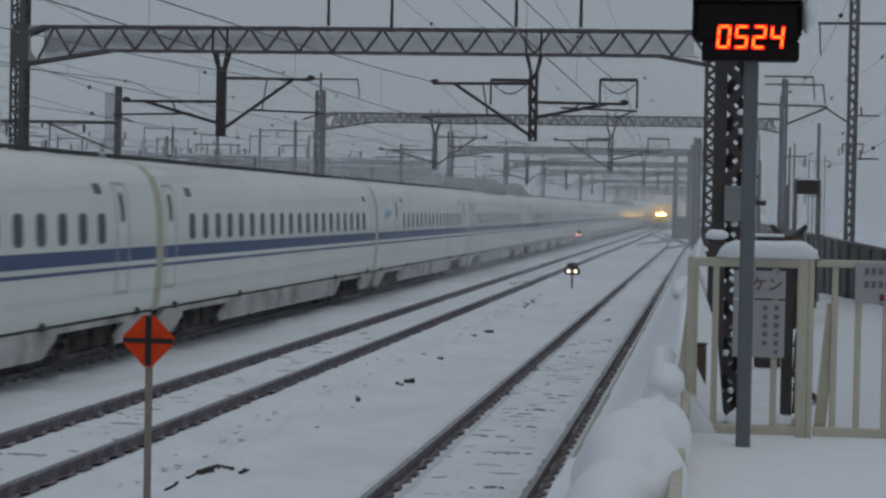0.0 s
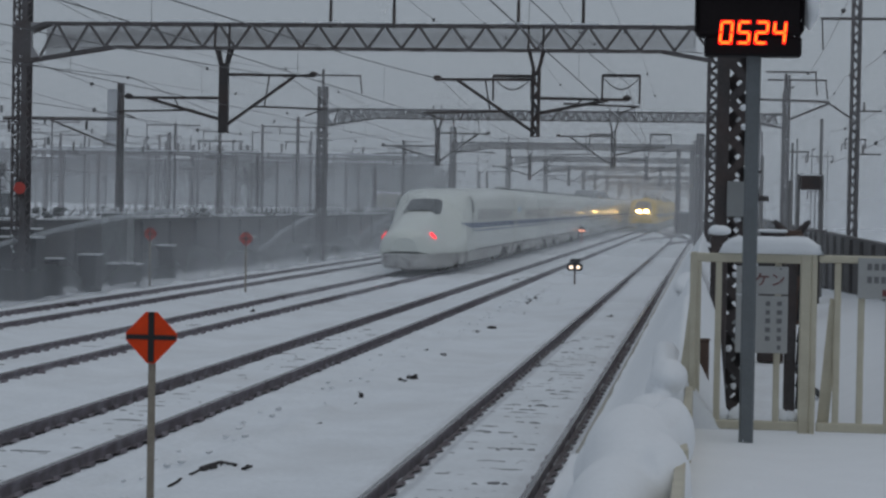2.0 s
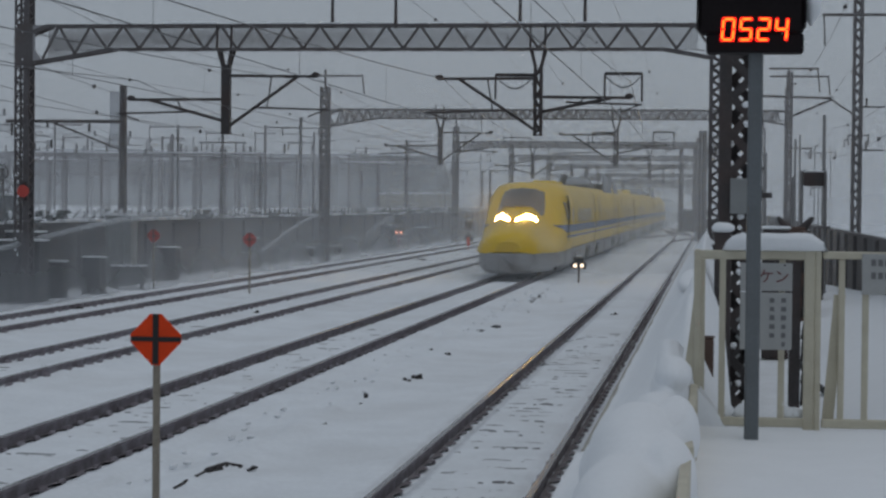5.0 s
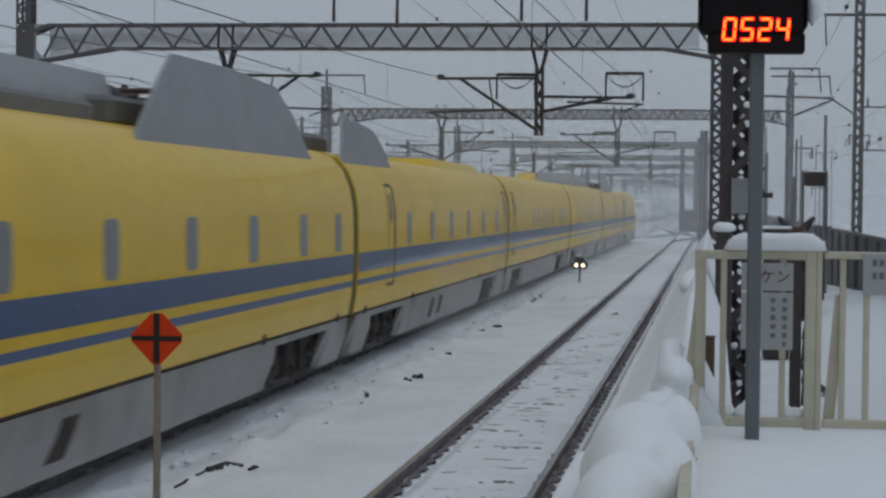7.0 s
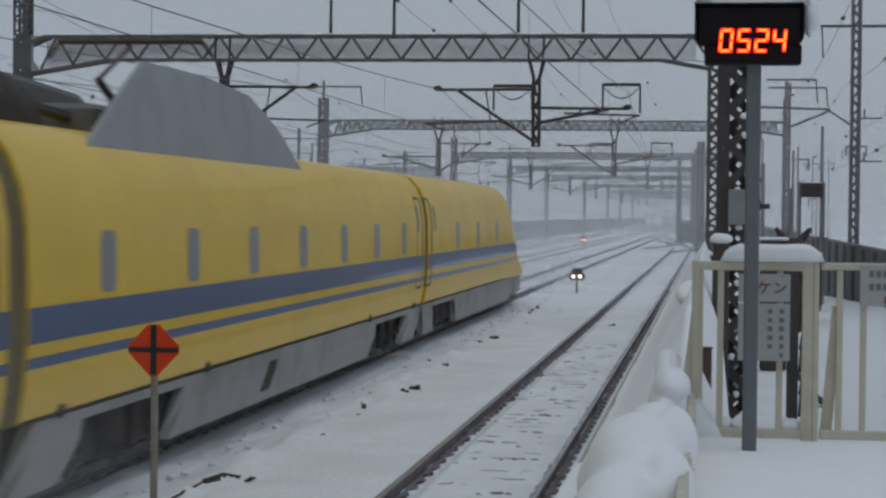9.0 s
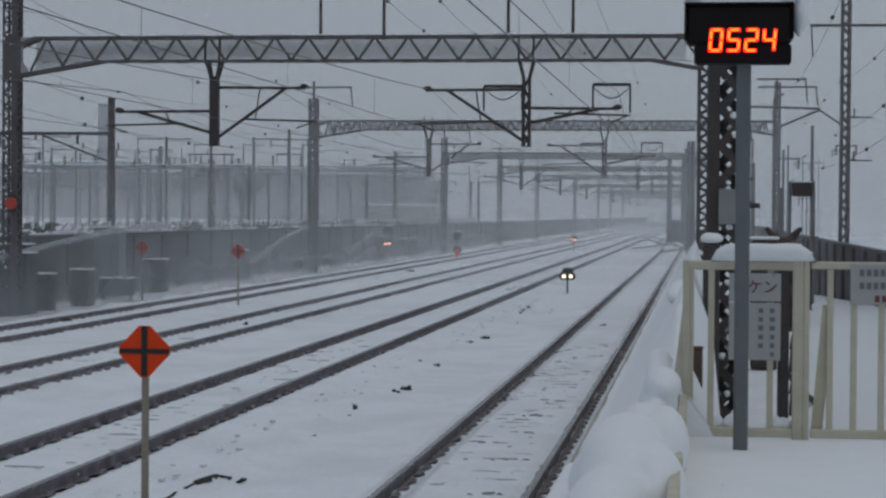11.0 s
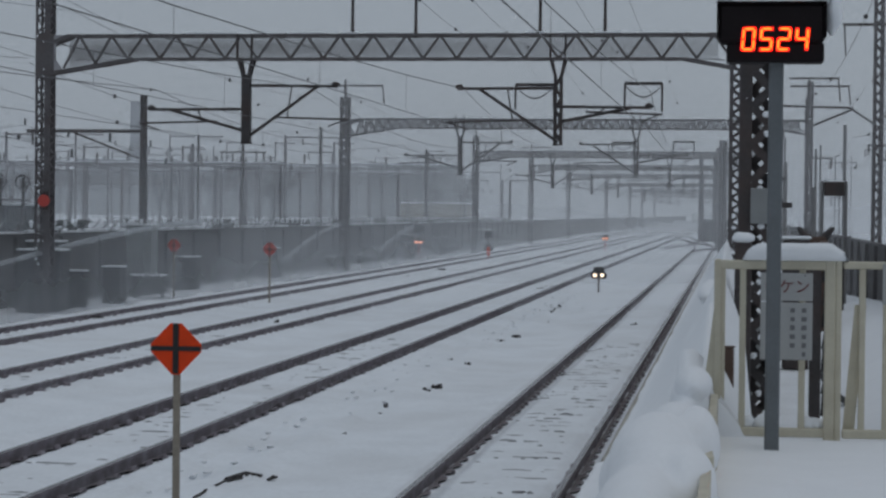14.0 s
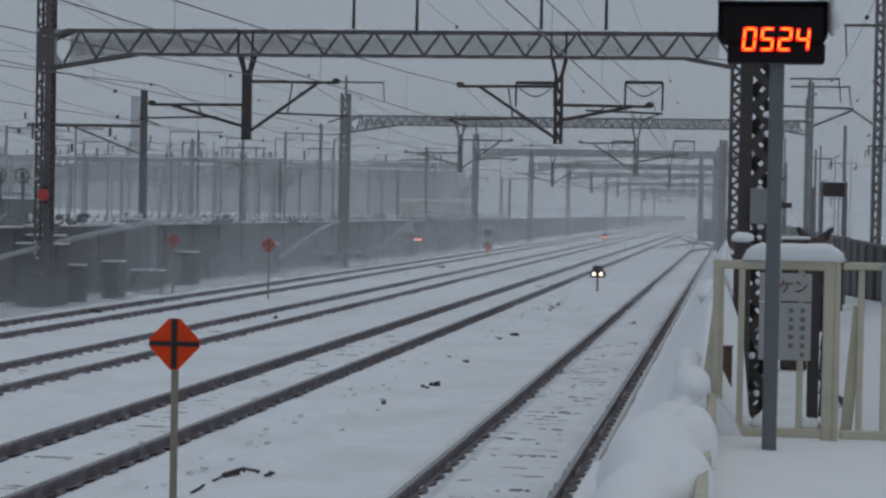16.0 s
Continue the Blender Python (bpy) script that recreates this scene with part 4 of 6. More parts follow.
diamond_sign(-4.78, 17.2, 1.815, ORANGE, POLE_WOOD)
diamond_sign(-14.6, 63.4, 1.78, RED_OLD, POLE_WOOD)
diamond_sign(-18.35, 65.6, 1.82, RED_OLD, POLE_WOOD)
dwarf_signal(-5.0, 76.5, 0.66, 2)
dwarf_signal(-15.0, 125.1, 0.72, 0, True, 1.6)
dwarf_signal(-18.5, 119.6, 1.16, 2, True, 1.95)
dwarf_signal(-9.93, 159.2, 1.02, 2, True)


def build_debris():
    spots = [(-5.0, 26.2, 0.05, 0.05), (-5.15, 30.3, 0.05, 0.08), (-4.99, 33.3, 0.07, 0.04), (-4.91, 33.8, 0.08, 0.05), (-5.53, 40.0, 0.05, 0.07), (-5.12, 38.9, 0.12, 0.07), (-5.32, 46.3, 0.14, 0.05), (-4.98, 47.7, 0.13, 0.07), (-5.22, 54.5, 0.1, 0.06), (-7.27, 80.9, 0.2, 0.1), (-7.4, 78.4, 0.12, 0.08),
             (-11.78, 51.8, 0.1, 0.1), (-16.76, 52.0, 0.25, 0.12), (-14.62, 90.4, 0.15, 0.09), (-14.74, 102.8, 0.18, 0.1), (-2.7, 54.0, 0.16, 0.04), (-2.55, 54.3, 0.1, 0.05), (-3.0, 106.0, 0.2, 0.06)]
    spots += [(-5.35 - 0.02 * i + random.uniform(-0.06, 0.06), 59.5 + i * 0.85 + random.uniform(-0.2, 0.2), random.uniform(0.04, 0.1), 0.04) for i in range(12)]
    spots += [(random.uniform(-5.9, -4.5), random.uniform(21, 75), random.uniform(0.012, 0.03), random.uniform(0.015, 0.03)) for i in range(12)]
    for i, (x, y, r, h) in enumerate(spots):
        s = Shape()
        for k in range(3):
            s.lump((random.uniform(-r, r) * 0.8, random.uniform(-r, r) * 2.0, 0.0), (r * random.uniform(0.25, 0.6), r * random.uniform(0.4, 1.3), h * random.uniform(0.4, 0.9)), seed=i * 3 + k, amount=0.45, n=8, m=5)
        ob = s.make("trackside_stub", DEBRIS)
        ob.location = (x, y, GROUND + 0.02)
        tagged(ob, "dark snow-free trackside fitting poking through the snow", "debris", "dark trackside fittings")
    clods = Shape()
    for i in range(110):
        x, y = random.gauss(-5.75, 0.25), random.uniform(17, 75)
        r = random.uniform(0.02, 0.05)
        clods.lump((x, y, GROUND + 0.035), (r, r * 1.8, r * 0.55), seed=i, amount=0.35, n=7, m=5)
    tagged(clods.make("snow_clods", SNOW_SOFT, smooth=True), "loose clods of snow thrown beside the track", "snow", kind="stuff")
    b = empty("bent_rod", -5.42, 21.2, GROUND)
    tagged(b, "dark bent rod lying half buried in snow", "rod")
    for p, q, r in (((0.0, -1.0, 0.02), (0.06, 0.1, 0.06), 0.016), ((0.06, 0.1, 0.06), (0.16, 0.55, 0.08), 0.03), ((0.16, 0.55, 0.08), (0.32, 0.62, 0.05), 0.022), ((0.42, 0.5, 0.02), (0.5, 0.62, 0.04), 0.018)):
        Shape().bar(p, q, r, r * 0.7).make("piece", DEBRIS, b)
    for k, (x, y, r) in enumerate(((0.04, -0.2, 0.03), (0.08, 0.15, 0.055), (0.12, 0.35, 0.07), (0.17, 0.52, 0.06), (0.24, 0.6, 0.045), (0.31, 0.62, 0.03), (0.46, 0.56, 0.03), (0.02, -0.6, 0.025))):
        Shape().lump((x, y, 0.045), (r * 0.8, r * 2.0, r * 0.55), seed=k, amount=0.4, n=10, m=7).make("clod", DEBRIS, b)


build_debris()


# ---- walls and what stands beside them ----
def build_walls():
    w = Shape().box(-21.3, 20, GROUND - 0.3, -21.05, 900, 1.95).make("wall_west", WALL_DARK)
    tagged(w, "stained dark concrete barrier wall beside the tracks", "wall", kind="structure")
    cop = Shape().box(-21.36, 20, 1.952, -20.99, 900, 2.02).make("wall_coping", WALL_DARK, w)
    y = 22.0
    while y < 200:
        Shape().box(-21.05, y - 0.12, GROUND, -20.92, y + 0.12, 1.9).make("pilaster", WALL_DARK, w)
        y += 4.0
    s = Shape()
    y = 30.0
    while y < 300:
        n = random.uniform(0.5, 3.5)
        if random.random() < 0.6:
            s.box(-21.35, y, 2.02, -21.02, y + n, 2.02 + random.uniform(0.04, 0.12), 0.02)
        y += n + random.uniform(0.1, 1.0)
    tagged(s.make("wall_snow", SNOW_SOFT), "patches of snow on the barrier wall", "snow", kind="stuff")
    guard = empty("wall_fence", -21.15, 0, 2.02)
    tagged(guard, "low leaning wire fence crusted with snow on the wall", "fence")
    y, k = 58.0, 0
    while y < 190:
        Shape().beam((0, y, 0), (0.3, y + 0.12, 0.4), 0.035, 0.035).make("picket", STEEL, guard)
        if random.random() < 0.6:
            Shape().lump((0.17, y + 0.07, 0.3), (0.06, 0.05, 0.12), seed=k, amount=0.3, n=8, m=5).make("snow_crust", SNOW_SOFT, guard, "snow stuck to the picket")
        y, k = y + 1.05, k + 1
    for q in (0.15, 0.3):
        Shape().bar((q * 0.68, 58, q), (q * 0.68, 190, q), 0.012, sides=4).make("strand", WIRE, guard)
    e = Shape().box(4.1, 30, GROUND - 0.3, 4.35, 600, 2.0).make("wall_east", WALL_DARK)
    tagged(e, "dark trackside barrier wall in dull concrete", "wall", kind="structure")
    ys = [20 + i for i in range(70)]
    xs = [1.2 + 0.19 * i for i in range(16)]
    v = [(x, q, GROUND - 0.05 + (max(0.0, min(1.5, 0.66 + (54.5 - q) * 0.0285)) + 0.1) * ((x - 1.2) / 2.85) ** 1.2 + 0.04 * noise.noise(Vector((x, q * 0.5, 6)))) for q in ys for x in xs]
    n = len(xs)
    f = [(j * n + i, j * n + i + 1, (j + 1) * n + i + 1, (j + 1) * n + i) for j in range(len(ys) - 1) for i in range(n - 1)]
    tagged(finish("snow_drift", v, f, SNOW_SOFT, smooth=True), "smooth snow drifted up against the barrier wall", "snow", kind="stuff")
    y = 32.0
    while y < 150:
        Shape().box(4.0, y - 0.1, GROUND, 4.1, y + 0.1, 1.95).make("pilaster", WALL_DARK, e)
        y += 4.0


def build_reflected_wall():
    # out of view, added so the trains' glossy sides mirror something dark
    w = Shape().box(34.0, -60, GROUND - 0.3, 34.4, 150, 4.5).make("wall_reflected", WALL_DARK)
    tagged(w, "unseen dark wall added for the train sides to reflect", "wall", kind="structure")


def cabinet(x, y, w, d, h, material=CABINET_DARK, legs=True, snow=0.06):
    c = empty("trackside_cabinet", x, y, GROUND)
    tagged(c, "grey trackside equipment cabinet topped with snow", "cabinet", "trackside cabinets")
    z = 0.2 if legs else 0.0
    Shape().box(-w / 2, -d / 2, z, w / 2, d / 2, h, 0.02).make("body", material, c)
    Shape().box(-w / 2 + 0.05, -d / 2 - 0.012, z + 0.06, w / 2 - 0.05, -d / 2 - 0.002, h - 0.08).make("door", material, c)
    if legs:
        for i in (-1, 1):
            Shape().box(i * (w / 2 - 0.08) - 0.04, -0.05, 0, i * (w / 2 - 0.08) + 0.04, 0.05, z).make("leg", DARK_STEEL, c)
    Shape().box(-w / 2 - 0.03, -d / 2 - 0.03, h + 0.002, w / 2 + 0.03, d / 2 + 0.03, h + snow, 0.025).make("snow_top", SNOW_SOFT, c, "snow lying on the lid")


def catenary_pole(x, y, top, w=0.3, arm=0.0, arm_z=0.0, material=POLE, cross=()):
    p = empty("line_pole", x, y, GROUND)
    tagged(p, "slim grey railway line pole with brackets and insulators", "pole", "line poles")
    Shape().bar((0, 0, 0), (0, 0, top - GROUND), w / 2, w / 2 * 0.8, sides=10).make("shaft", material, p)
    if arm:
        Shape().bar((0, 0, arm_z), (arm, 0, arm_z), 0.07).make("bracket", DARK_STEEL, p)
        Shape().bar((0, 0, arm_z - 1.1), (arm * 0.6, 0, arm_z - 0.05), 0.04).make("stay", DARK_STEEL, p)
        insulator(p, (arm * 0.95, 0, arm_z - 0.06), (arm * 0.95, 0, arm_z - 0.55), 0.09)
    for z, x0, x1 in cross:
        Shape().beam((x0, 0, z), (x1, 0, z), 0.07, 0.07).make("crossarm", DARK_STEEL, p)
        for q in (x0 * 0.9, x1 * 0.9):
            insulator(p, (q, 0, z - 0.05), (q, 0, z - 0.45), 0.07)


def build_west_side():
    for x, y, w, d, h in ((-19.5, 56.0, 1.3, 0.8, 1.75), (-20.3, 58.6, 1.0, 0.8, 1.95), (-19.2, 58.0, 0.6, 0.5, 1.1), (-18.95, 61.0, 0.6, 0.6, 1.15), (-20.1, 67.8, 0.9, 0.8, 2.4), (-19.1, 65.3, 1.05, 0.6, 0.75), (-19.9, 73.0, 0.8, 0.6, 1.2), (-20.0, 100, 1.35, 0.8, 0.62), (-20.0, 108, 1.2, 0.8, 0.55), (-20.2, 88, 0.7, 0.6, 1.3), (-20.2, 126, 0.9, 0.7, 1.5), (-20.1, 140, 1.2, 0.7, 1.2)):
        cabinet(x, y, w, d, h, BOX_GREY if h > 2 else CABINET_DARK, y in (65.3, 100, 108), 0.045)
    # line poles of the yard beyond the wall
    catenary_pole(-22.2, 75.0, 7.1, 0.34, -4.6, 5.9, DARK_STEEL)
    for x, y, top, w, arms in ((-28.4, 105, 6.26, 0.3, 0), (-24.45, 100, 6.3, 0.26, 1), (-25.2, 112, 5.4, 0.26, 0), (-24.16, 118, 7.7, 0.32, 1), (-22.7, 150, 7.4, 0.36, 1), (-26.5, 160, 6.1, 0.3, 0), (-21.9, 200, 6.0, 0.4, 0), (-22.6, 178, 6.2, 0.4, 1), (-25.5, 225, 6.4, 0.4, 0), (-31, 120, 6.0, 0.26, 1), (-34, 140, 6.4, 0.3, 1), (-36, 128, 6.2, 0.3, 0), (-40, 155, 6.0, 0.35, 1), (-33, 190, 6.8, 0.4, 0)):
        catenary_pole(x, y, top, w * 0.75, cross=((top - 0.45, -1.2, 1.2), (top - 1.3, -0.8, 0.8)) if arms else (), material=DARK_STEEL)
    # yard portals: light frames over the neighbouring tracks
    for y, z, x0, x1 in ((88, 4.7, -40, -22.5), (101, 5.1, -46, -22.5), (116, 5.0, -50, -23), (128, 5.7, -52, -23), (143, 5.5, -56, -23), (160, 6.2, -60, -24), (182, 6.2, -64, -24), (210, 6.9, -70, -24)):
        g = empty("yard_portal", 0, y, 0)
        tagged(g, "slender yard portal frame with snow on its beam", "portal", "yard portals")
        Shape().box(x0, -0.06, z, x1, 0.06, z + 0.07).make("beam", STEEL, g)
        Shape().box(x0, -0.05, z - 0.8, x1 - 2, 0.05, z - 0.76).make("lower_beam", STEEL, g)
        if y % 4:
            Shape().box(x0, -0.07, z + 0.072, x1, 0.07, z + 0.12).make("snow_line", SNOW_SOFT, g, "snow along the beam")
        n = 15
        for i in range(n + 1):
            x = x0 + (x1 - x0) * i / n + random.uniform(-0.6, 0.6) * (0 < i < n)
            h = z + random.choice((0.0, 0.0, 0.9, 1.5))
            Shape().bar((x, 0, GROUND), (x, 0, h), random.choice((0.035, 0.045, 0.07)), sides=8).make("post", STEEL if i % 4 else DARK_STEEL, g)
            if h > z + 1.0:
                Shape().bar((x, 0, h - 0.1), (x + 1.3, 0, h - 0.1), 0.04).make("top_arm", STEEL, g)
            if i % 2:
                Shape().bar((x, 0, z - 1.3), (x + 1.4, 0, z - 0.1), 0.03).make("strut", STEEL, g)
                insulator(g, (x + 1.0, 0, z + 0.1), (x + 1.0, 0, z + 0.55), 0.09)
    # low rail and bushes on the yard's edge
    for i in range(40):
        y = 60 + i * 3.1
        sh = Shape()
        for k in range(7):
            a = random.uniform(-0.9, 0.9)
            sh.bar((random.uniform(-0.3, 0.3), random.uniform(-0.5, 0.5), 0), (a, random.uniform(-0.8, 0.8), random.uniform(0.3, 0.75)), 0.02, 0.008, sides=4)
        for k in range(6):
            sh.lump((random.uniform(-0.7, 0.7), random.uniform(-0.8, 0.8), random.uniform(0.1, 0.6)), (0.18, 0.2, 0.08), seed=i * 7 + k, amount=0.5, n=7, m=4)
        ob = sh.make("snowy_shrub", FOLIAGE if i % 4 else SNOW_SOFT)
        ob.location = (-22.3 - random.random(), y, 1.75)
        tagged(ob, "low scrub on the wall top weighed down by snow", "shrub", "shrubs behind the wall")
    for i in range(14):
        x, z = -23.5 - 2.1 * i + random.uniform(-0.6, 0.6), random.uniform(4.2, 6.6)
        yw = Shape()
        ys = [60, 75, 88, 101, 116, 128, 143, 160, 182, 210, 260]
        for y0, y1 in zip(ys, ys[1:]):
            pts = [(0, y0 + (y1 - y0) * k / 5, z - 0.35 * 4 * (k / 5) * (1 - k / 5)) for k in range(6)]
            yw.loft([[(0.012 * a, y, q + 0.012 * b) for a, b in ((-1, 0), (0, -1), (1, 0), (0, 1))] for _, y, q in pts])
            if random.random() < 0.6:
                yw.bar((0, y0, z), (0, y0, z + 0.3), 0.06, sides=6)
        ob = yw.make("yard_wire", WIRE)
        ob.location = (x, 0, 0)
        tagged(ob, "sagging dark wire over the snowy yard", "wire", "yard wires")
    # made-up far blocks that darken the hazy band behind the yard
    for i in range(16):
        x, y = -52 - i * 11 - random.uniform(0, 4), 300 + random.uniform(0, 40)
        w, h = random.uniform(6.5, 9.0), random.uniform(9.0, 11.0)
        fb = empty("backdrop_block", x, y, 1.7)
        tagged(fb, "made-up grey block that darkens the hazy backdrop beyond the yard", "building", "far buildings")
        Shape().box(-w, 0, 0, w, 8, h - 2).make("wall", FAR_DARK, fb)
        Shape().box(-w - 0.2, -0.2, h - 1.99, w + 0.2, 8.2, h - 1.75).make("roof", SNOW_SOFT, fb)
        for r in range(int((h - 3) / 2.4)):
            for q in range(int(w / 1.1)):
                Shape().box(-w + 0.6 + q * 2.1, -0.03, 1.0 + r * 2.4, -w + 1.7 + q * 2.1, -0.004, 2.2 + r * 2.4).make("window", GLASS_GREY, fb)
    for i in range(12):
        x, y = -28 - i * 7 - random.uniform(0, 5), 185 + random.uniform(0, 60)
        tr = empty("bare_tree", x, y, 1.7)
        tagged(tr, "bare dark winter tree dusted with snow", "tree", "bare trees")
        Shape().bar((0, 0, 0), (0.2, 0, 3.2), 0.22, 0.12, sides=7).make("trunk", FOLIAGE, tr)
        cr = Shape()
        for k in range(60):
            a = Vector((0.2, 0, random.uniform(1.6, 3.2)))
            d = Vector((random.uniform(-1, 1), random.uniform(-1, 1), random.uniform(0.2, 1.3))).normalized() * random.uniform(1.2, 3.2)
            cr.bar(a, a + d, 0.05, 0.015, sides=4)
            for q in range(2):
                e = Vector((random.uniform(-1, 1), random.uniform(-1, 1), random.uniform(0, 1))) * 0.9
                cr.bar(a + d * 0.7, a + d * 0.7 + e, 0.025, 0.01, sides=3)
        cr.make("crown", FOLIAGE, tr)
    bank = Shape().box(-400, 30, GROUND - 0.3, -21.4, 900, 1.72).make("yard_terrace", SNOW)
    tagged(bank, "raised snowy yard terrace behind the barrier wall", "ground", kind="structure")
    sw = empty("switch_gear", -23.6, 66.0, 1.72)
    tagged(sw, "outdoor switch gear with snow-capped insulators", "switch gear")
    for x in (-0.9, -0.1):
        Shape().bar((x, 0, 0), (x, 0, 1.6), 0.07, sides=8).make("post", DARK_STEEL, sw)
        insulator(sw, (x, 0, 1.6), (x, 0, 2.1), 0.16)
        Shape().lump((x, 0, 2.15), (0.09, 0.09, 0.05), seed=x).make("snow_cap", SNOW_SOFT, sw, "small cap of snow")
        coil = Shape()
        for q in range(10):
            a0, a1 = 0.6283 * q, 0.6283 * (q + 1)
            coil.bar((x + 0.24 * math.cos(a0), -0.1, 1.95 + 0.24 * math.sin(a0)), (x + 0.24 * math.cos(a1), -0.1, 1.95 + 0.24 * math.sin(a1)), 0.035)
        coil.make("ring", DARK_STEEL, sw)
    Shape().bar((-1.0, 0, 1.35), (0.1, 0, 1.35), 0.05).make("crossbar", STEEL, sw)
    Shape().box(-1.5, 0.15, 0.05, 0.5, 1.0, 1.15, 0.04).make("tank", CABINET_DARK, sw, "dark oil tank")
    Shape().box(-1.52, 0.13, 1.152, 0.52, 1.02, 1.22, 0.03).make("tank_snow", SNOW_SOFT, sw, "snow on the tank")
    for q in range(9):
        Shape().box(-1.42 + 0.22 * q, 0.02, 0.12, -1.36 + 0.22 * q, 0.148, 1.05).make("cooling_fin", CABINET_DARK, sw)
    for a, b in (((0.0, 0, 1.9), (0.3, 0, 1.5)), ((0.3, 0, 1.5), (0.42, 0, 1.0)), ((0.42, 0, 1.0), (0.42, 0, 0))):
        Shape().bar(a, b, 0.06).make("pipe", SIGN_WHITE, sw)
    b = empty("yard_building", -29.5, 190, GROUND)
    tagged(b, "low beige flat-roofed building behind the wall", "building")
    Shape().box(-1.4, -4, 0, 4.6, 4, 3.7, 0.03).make("wall", BEIGE_WALL, b)
    Shape().box(-1.6, -4.2, 3.72, 4.8, 4.2, 3.85, 0.04).make("roof", SNOW_SOFT, b, "snowy flat roof")
    for i in range(2, 5):
        Shape().box(-4.2 + i * 1.8, -4.03, 1.2, -3.2 + i * 1.8, -4.005, 2.3).make("window", GLASS_GREY, b)
    t = Shape().box(-1.2, -1.2, 0, 1.2, 1.2, 31.0).make("far_tower", FAR_GREY)
    t.location = (-156, 520, 0)
    tagged(t, "pale distant tower block lost in snowfall", "building", kind="structure")


def build_east_side():
    p = empty("lattice_pole", 4.75, 70.0, GROUND)
    tagged(p, "tall laced steel pole with a crossarm of wires", "pole")
    lattice_column("shaft", 0.24, 0.26, 11.5, 0.3, 0.1, COLUMN, p, 0, 0, 0, "", 0.02)
    Shape().beam((-1.2, 0, 9.4), (1.6, 0, 9.4), 0.09, 0.09).make("crossarm", DARK_STEEL, p)
    for x in (-1.15, 1.5):
        Shape().beam((x, 0, 9.4), (x + 0.05, 0, 8.35), 0.05, 0.05).make("hanger", DARK_STEEL, p)
    for z in (4.85, 6.3):
        Shape().beam((0, 0, z), (0.9, 0, z), 0.05, 0.05).make("bracket", DARK_STEEL, p)
        insulator(p, (0.3, 0, z + 0.02), (0.3, 0, z + 0.3), 0.06)
    q = empty("cantilever_pole", 3.5, 99.0, 0)
    tagged(q, "grey pole with raised arm over the side track", "pole")
    lattice_column("shaft", 0.2, 0.26, 9.3, 0.25, 0.1, COLUMN, q, 0, -0.8, GROUND)
    Shape().bar((-1.0, -0.8, 9.3), (1.35, -0.8, 9.3), 0.05).make("top_arm", DARK_STEEL, q)
    Shape().bar((1.3, -0.8, 9.3), (1.4, -0.8, 8.2), 0.035).make("hanger", DARK_STEEL, q)
    Shape().bar((-1.5, -0.8, 8.0), (2.0, -0.8, 7.9), 0.06).make("upper_arm", DARK_STEEL, q)
    Shape().bar((0, -0.8, 7.0), (2.0, -0.8, 7.85), 0.06).make("strut", DARK_STEEL, q)
    Shape().bar((2.0, -0.8, 7.8), (3.2, -0.8, 7.0), 0.05).make("drop_arm", DARK_STEEL, q)
    # equipment behind the fence
    box = empty("signal_box", 2.95, 62.0, GROUND)
    tagged(box, "small dark relay box raised on two posts", "box")
    for x in (-0.35, 0.35):
        Shape().bar((x, 0, 0), (x, 0, 4.0), 0.05).make("post", POLE, box)
    Shape().box(-0.29, -0.25, 3.55, 0.29, 0.25, 3.97, 0.02).make("case", DARK_STEEL, box)
    Shape().box(-0.5, -0.3, 2.3, 0.5, 0.3, 2.36).make("shelf", STEEL, box)
    Shape().box(-0.3, -0.26, 3.972, 0.3, 0.26, 4.0, 0.012).make("snow_top", SNOW_SOFT, box, "thin film of snow")
    catenary_pole(3.35, 64.0, 5.6, 0.13)
    catenary_pole(1.7, 70.0, 4.6, 0.16, -0.5, 4.2)
    for x, y, w, d, h, m in ((-0.05, 34.5, 0.34, 0.4, 1.5, BROWN), (0.33, 33.0, 0.5, 0.4, 1.25, BOX_GREY), (0.62, 33.4, 0.25, 0.3, 1.1, BROWN), (0.05, 50.0, 0.5, 0.5, 2.0, DARK_STEEL), (1.2, 40.0, 0.5, 0.5, 2.5, DARK_STEEL), (2.0, 52, 0.9, 0.6, 2.2, DARK_STEEL), (2.7, 58, 0.7, 0.6, 1.9, DARK_STEEL)):
        cabinet(x, y, w, d, h, m, False)
    cp = empty("capped_post", 0.125, 27.0, GROUND)
    tagged(cp, "stout dark post wearing a mushroom of snow", "post")
    Shape().box(-0.11, -0.1, 0, 0.11, 0.1, 2.6, 0.02).make("post", DARK_STEEL, cp)
    Shape().lump((0, 0, 2.66), (0.15, 0.15, 0.075), seed=3, amount=0.08, n=16, m=10).make("snow_cap", SNOW_SOFT, cp, "mushroom of snow", smooth=True)
    rp = empty("rusty_post", -0.03, 14.6, PLAT)
    tagged(rp, "short rusty brown post half buried in snow", "post")
    Shape().box(-0.042, -0.03, -0.1, 0.042, 0.03, 0.6, 0.008).make("post", BROWN, rp)
    Shape().box(-0.05, -0.035, 0.602, 0.05, 0.035, 0.62, 0.008).make("cap", BROWN, rp)
    hn = empty("twin_horn", 1.95, 50.0, GROUND)
    tagged(hn, "dark rusty twin-horned trackside fitting", "fitting")
    Shape().box(-0.25, -0.2, 0, 0.25, 0.2, 2.45, 0.03).make("body", BROWN, hn)
    for sd in (-1, 1):
        Shape().bar((sd * 0.1, 0, 2.3), (sd * 0.42, 0, 2.68), 0.14, 0.05, sides=8).make("horn", DARK_STEEL, hn)
